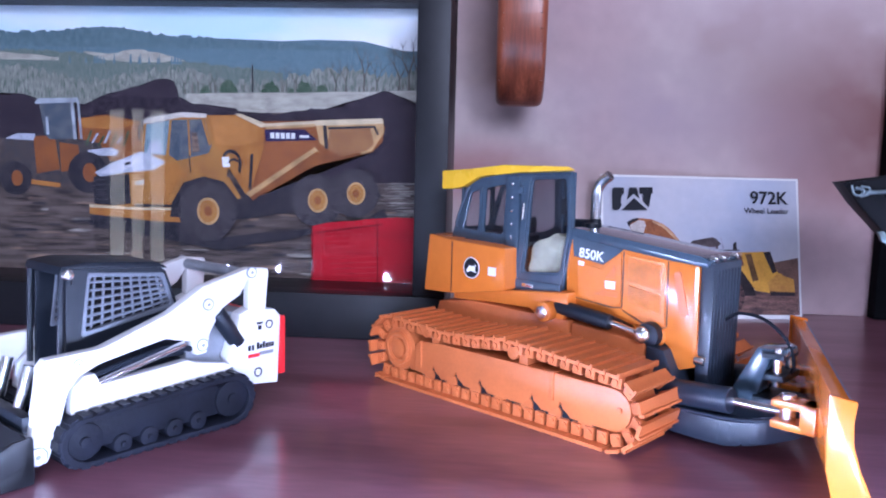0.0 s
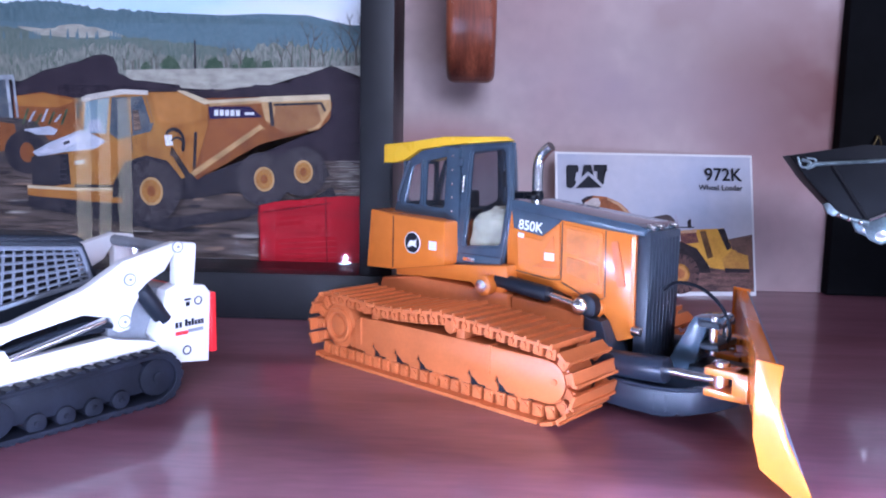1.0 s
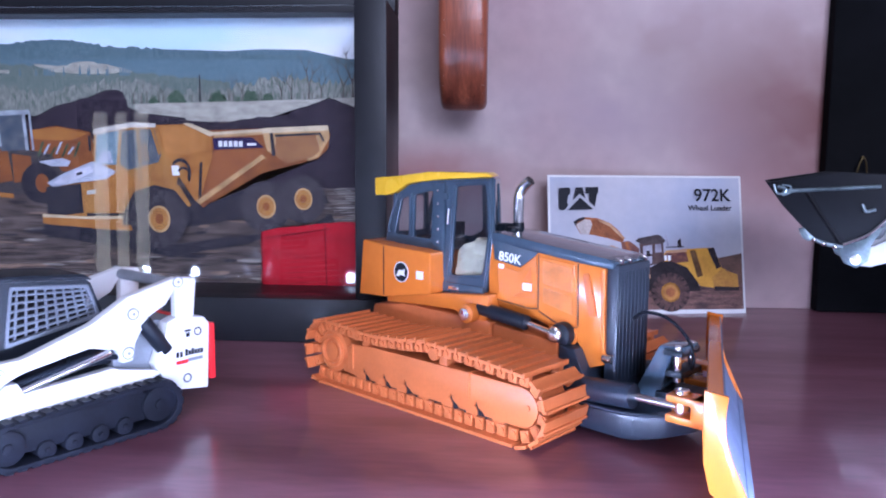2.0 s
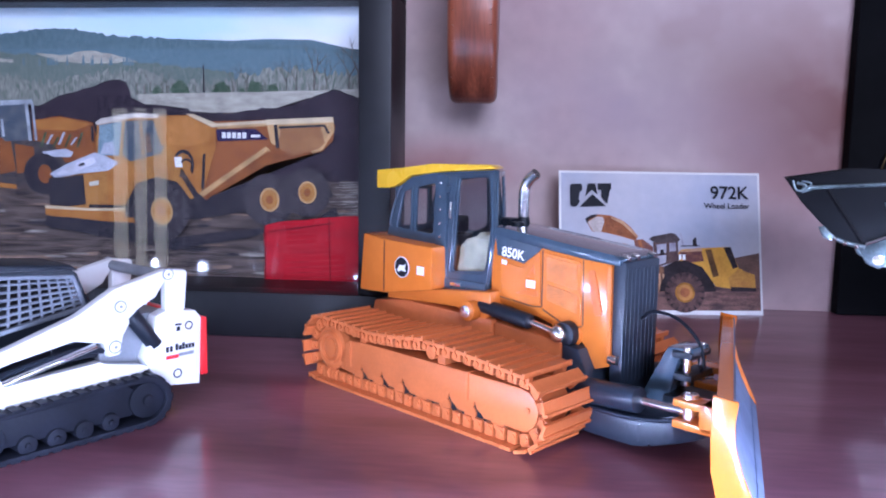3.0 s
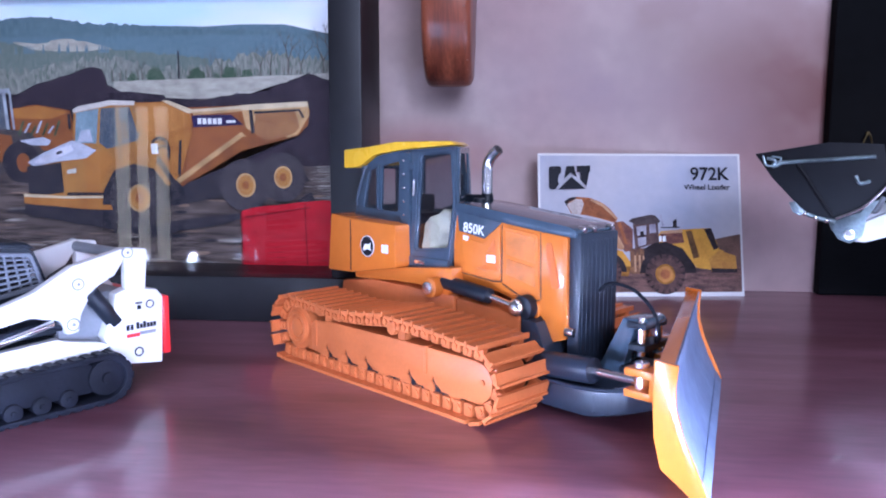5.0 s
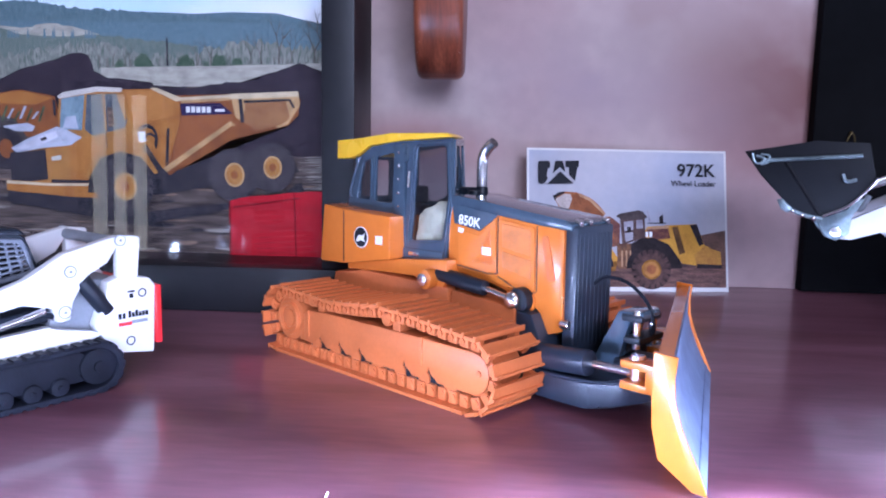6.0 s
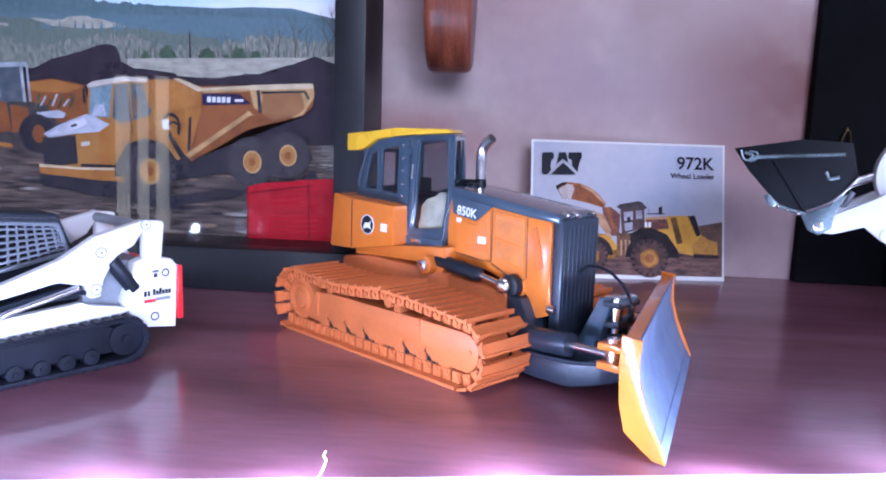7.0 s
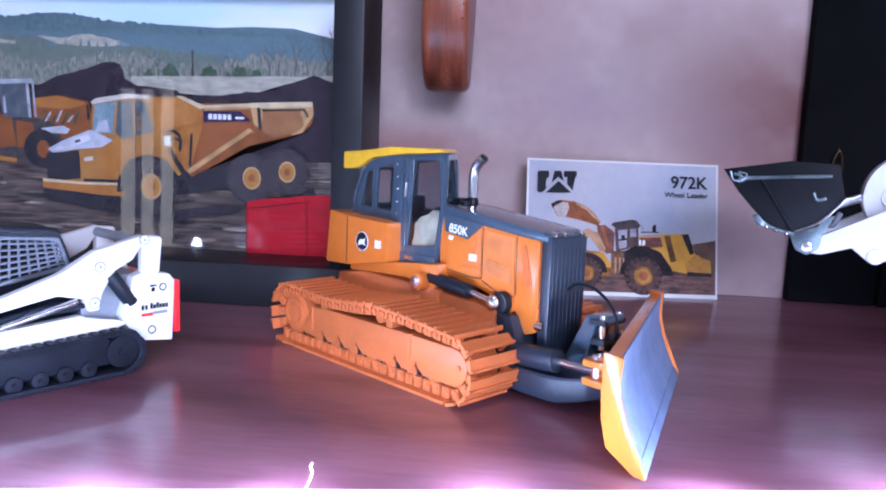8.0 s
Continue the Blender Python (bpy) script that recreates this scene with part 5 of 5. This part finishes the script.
# ---- wheel loader model, its raised bucket reaching in ----
def wheel_loader():
    d = thing("wheel_loader", Matrix.Translation((0.131, 0.222, 0)) @ Matrix.Rotation(radians(-19), 4, "Z") @ Matrix.Translation((-0.131, 0.017, 0)), "white wheel loader model with a raised black bucket", "toy loader")
    shell = [(103, 61), (108.4, 53.4), (118, 43), (126, 39.8), (134, 43.4), (141, 53), (138.6, 64), (137.6, 64), (139.6, 53.2), (133.2, 44.6), (126, 41.2), (118.8, 44.2), (109.2, 54.4), (104.4, 61)]
    bk = part("bucket", slab(shell, -16, 26, 0.2), PITCH, d, "black bucket with worn edges")
    for y in (-17, 26):
        part("bucket_side", slab([(103.4, 61), (108.6, 53.6), (118.2, 43.2), (126, 40), (134, 43.6), (140.8, 53), (138.4, 64), (124, 64.6)], y, y + 1, 0.2), PITCH, bk)
    part("side_rim", rod((109.6, -17.4, 58.2), (136.6, -17.4, 60.2), 0.65, seg=8), ALLOY, bk, "bare metal rim")
    part("side_rib", rod((115.4, -17.0, 58), (126, -17.0, 41.8), 0.6, seg=8), PITCH, bk)
    part("back_rim", tube([(127, -17.3, 41.2), (133.6, -17.3, 44.6), (138, -17.3, 49), (141.4, -17.3, 53.4)], 0.55, seg=8), CHROME, bk, "bare metal rim")
    part("lip_rim", tube([(115, -17.3, 45.6), (118, -17.3, 42.8), (122, -17.3, 41.2), (127, -17.3, 40.2)], 0.7, seg=8), ALLOY, bk)
    for u, z in ((118.4, 42.4), (121.4, 41.2), (124.6, 40.4)):
        part("rim_bolt", ball((u, -17.9, z), 0.75), CHROME, bk)
    part("lip_tooth", slab([(113.6, 45.8), (115.4, 46.2), (118, 42.4), (117, 41.8), (115, 42.8)], -18, -15, 0.3), ALLOY, bk)
    b = tube([(106.6, -17.4, 59.6), (109, -17.6, 58.8), (108.4, -17.6, 57), (110.6, -17.6, 57.8)], 0.5, seg=8)
    part("hook", b, ALLOY, bk)
    part("hook", tube([(105.4, -17.6, 60.4), (106.6, -17.8, 57.4), (109.4, -17.8, 57.6), (110.6, -17.8, 59.6), (108, -17.8, 60.2)], 0.32, seg=8), ALLOY, bk)
    part("hook", tube([(131.6, -17.4, 54.4), (132.8, -17.7, 52.2), (135.6, -17.7, 52.8)], 0.55, seg=8), ALLOY, bk)
    for y in (-12, 16):
        part("bucket_bracket", slab([(125, 41), (128, 34.6), (131.6, 33.2), (135, 35.6), (135.6, 41), (139, 47), (136.4, 46.6), (132, 42)], y - 1.6, y - 0.1, 0.4), ALLOY, d)
        a = part("lift_arm", slab([(130, 34), (131.4, 38), (136, 40.4), (156, 51), (176, 58), (206, 56), (206, 48), (174, 47), (156, 40.6), (136, 33.6)], y, y + 4, 0.6), WHITE, d)
        part("pivot_pin", rod((131.2, y - 2, 36), (131.2, y + 5, 36), 1.7, bev=0.3), CHROME, a)
        part("arm_boss", rod((152, y - 0.6, 34.4), (152, y + 4.6, 34.4), 2.6, bev=0.4), WHITE, a)
        part("arm_web", slab([(143, 38), (150, 32.4), (155, 33), (160, 42), (150, 42)], y + 0.6, y + 3.4, 0.4), WHITE, a)
    part("bell_crank", rod((161.4, -3, 54), (161.4, 7, 54), 14.5, seg=40, bev=1.4), WHITE, d, "round white linkage cover")
    part("crank_ring", rod((157, -4, 54), (157, -2.8, 54), 4.4, seg=24, bev=0.4), WHITE, d)
    part("tilt_ram", rod((140, 2, 50), (152, 2, 55), 1.4), CHROME, d)
    part("dump_link", tube([(136, -4, 46), (138.6, -4, 43), (141, -4, 47.6)], 0.9), GREY, d)
    part("front_frame", slab([(192, 12), (192, 40), (196, 60), (212, 56), (220, 12)], -10, 18, 1.2), WHITE, d)
    part("rear_body", slab([(220.5, 12), (220.5, 44), (270, 40), (276, 14)], -14, 22, 1.5), WHITE, d)
    part("cab", slab([(220.5, 44.2), (223, 70), (246, 70), (249, 42.6)], -10, 18, 1.2), SLATE, d)
    for u in (207, 260):
        for y in (-26, 22.4):
            w = part("wheel", rod((u, y, 15.5), (u, y + 12, 15.5), 15.4, seg=36, bev=2.2), RUBBER, d)
            part("rim", rod((u, y - 0.3, 15.5), (u, y + 12.3, 15.5), 8, seg=24, bev=0.6), WHITE, w)


wheel_loader()


# ---- curved wooden bracket on the wall ----
WOODEN = material("reddish_brown_wood", (0.30, 0.085, 0.04), 0.3, vary=0.3, scale=60, bump=0.15, second=(0.09, 0.02, 0.012), stretch=(5, 2, 0.5))
b = bmesh.new()
yz = [(325.8, 230), (278.5, 230), (277.6, 150)] + [(300 - 22.4 * math.cos(a), 126 - 37 * math.sin(a)) for a in (math.pi / 2 * k / 10 for k in range(11))] + [(308, 91), (316, 104), (325.8, 130)]
for x in (-9.6, 10.2):
    b.faces.new([b.verts.new((x * MM, y * MM, z * MM)) for y, z in yz])
b.verts.ensure_lookup_table()
k = len(yz)
for i in range(k):
    b.faces.new((b.verts[i], b.verts[(i + 1) % k], b.verts[k + (i + 1) % k], b.verts[k + i]))
bmesh.ops.recalc_face_normals(b, faces=b.faces)
bmesh.ops.bevel(b, geom=list(b.edges), offset=3.2 * MM, segments=5, profile=0.5, affect="EDGES")
tagged(part("wooden_bracket", b, WOODEN), "varnished reddish-brown wooden bracket with a rounded lower end on the wall", "bracket")

BRASS = material("dull_brass", (0.11, 0.08, 0.03), 0.4, metal=0.8, vary=0.2, bump=0.1)
hook = thing("picture_hook", pose(0.1765, 0.318, 0), "small dull brass loop fixed to the black panel", "hook")
part("loop", tube([(-2.6, 0.4, 56.8), (-2.2, -1.2, 64), (-0.8, -1.6, 69.2), (0.8, -1.6, 69.4), (2, -1.2, 64), (2.4, 0.4, 57)], 0.35, seg=8), BRASS, hook)
part("screw", ball((0.2, -0.4, 70.4), 0.8), BRASS, hook)

# ---- strip of small lamps along the shelf's front edge ----
strip = thing("led_strip", Matrix.Translation(EDGE_A) @ Matrix.Rotation(radians(EDGE_YAW), 4, "Z"), "white adhesive strip with bright lamps along the shelf edge", "light strip")
part("tape", box(-320, 320, 0.4, 10.6, 0.05, 0.7, 0.15), LABELW, strip)
CHIP = glow_material("lamp_glow", (0.93, 0.95, 1.0), 40.0)
for s in LED_AT:
    part("lamp_chip", box(s * 1000 - 2.5, s * 1000 + 2.5, 1.8, 6.8, 0.7, 2.3, 0.3), CHIP, strip)
wire = part("wire", tube([(-26, 5, 0.8), (-24, 7.4, 2), (-22.6, 8, 5), (-23, 8, 6.0), (-22.6, 8, 7)], 0.14, seg=8), LABELW, strip, "thin white wire end")


# ---- out of view: window and lamp housing added for the fills, window mirrored in the glass ----
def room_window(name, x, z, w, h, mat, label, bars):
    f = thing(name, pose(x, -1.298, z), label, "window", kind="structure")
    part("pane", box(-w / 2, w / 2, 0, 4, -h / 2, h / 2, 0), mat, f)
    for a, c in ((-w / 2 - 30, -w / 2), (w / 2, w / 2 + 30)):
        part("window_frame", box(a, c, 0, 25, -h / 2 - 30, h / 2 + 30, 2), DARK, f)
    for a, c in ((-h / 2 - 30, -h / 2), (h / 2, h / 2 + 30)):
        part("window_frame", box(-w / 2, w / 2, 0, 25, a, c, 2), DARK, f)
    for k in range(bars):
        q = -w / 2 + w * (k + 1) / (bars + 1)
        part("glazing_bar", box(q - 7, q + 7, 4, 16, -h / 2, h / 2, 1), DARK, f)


# the first window is added only to give the front fill a source
room_window("fill_window", 0.35, 0.50, 720, 620, glow_material("fill_pane", (0.92, 0.92, 1.0), 2.0), "added window out of view that backs the front fill lamp", 1)
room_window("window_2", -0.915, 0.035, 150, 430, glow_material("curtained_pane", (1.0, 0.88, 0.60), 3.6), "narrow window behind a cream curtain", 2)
# invented housing and cords around the overhead fill
hang = thing("added_fixture", pose(-0.06, -0.05, 0.735), "unseen white lamp housing added above the overhead fill", "lamp")
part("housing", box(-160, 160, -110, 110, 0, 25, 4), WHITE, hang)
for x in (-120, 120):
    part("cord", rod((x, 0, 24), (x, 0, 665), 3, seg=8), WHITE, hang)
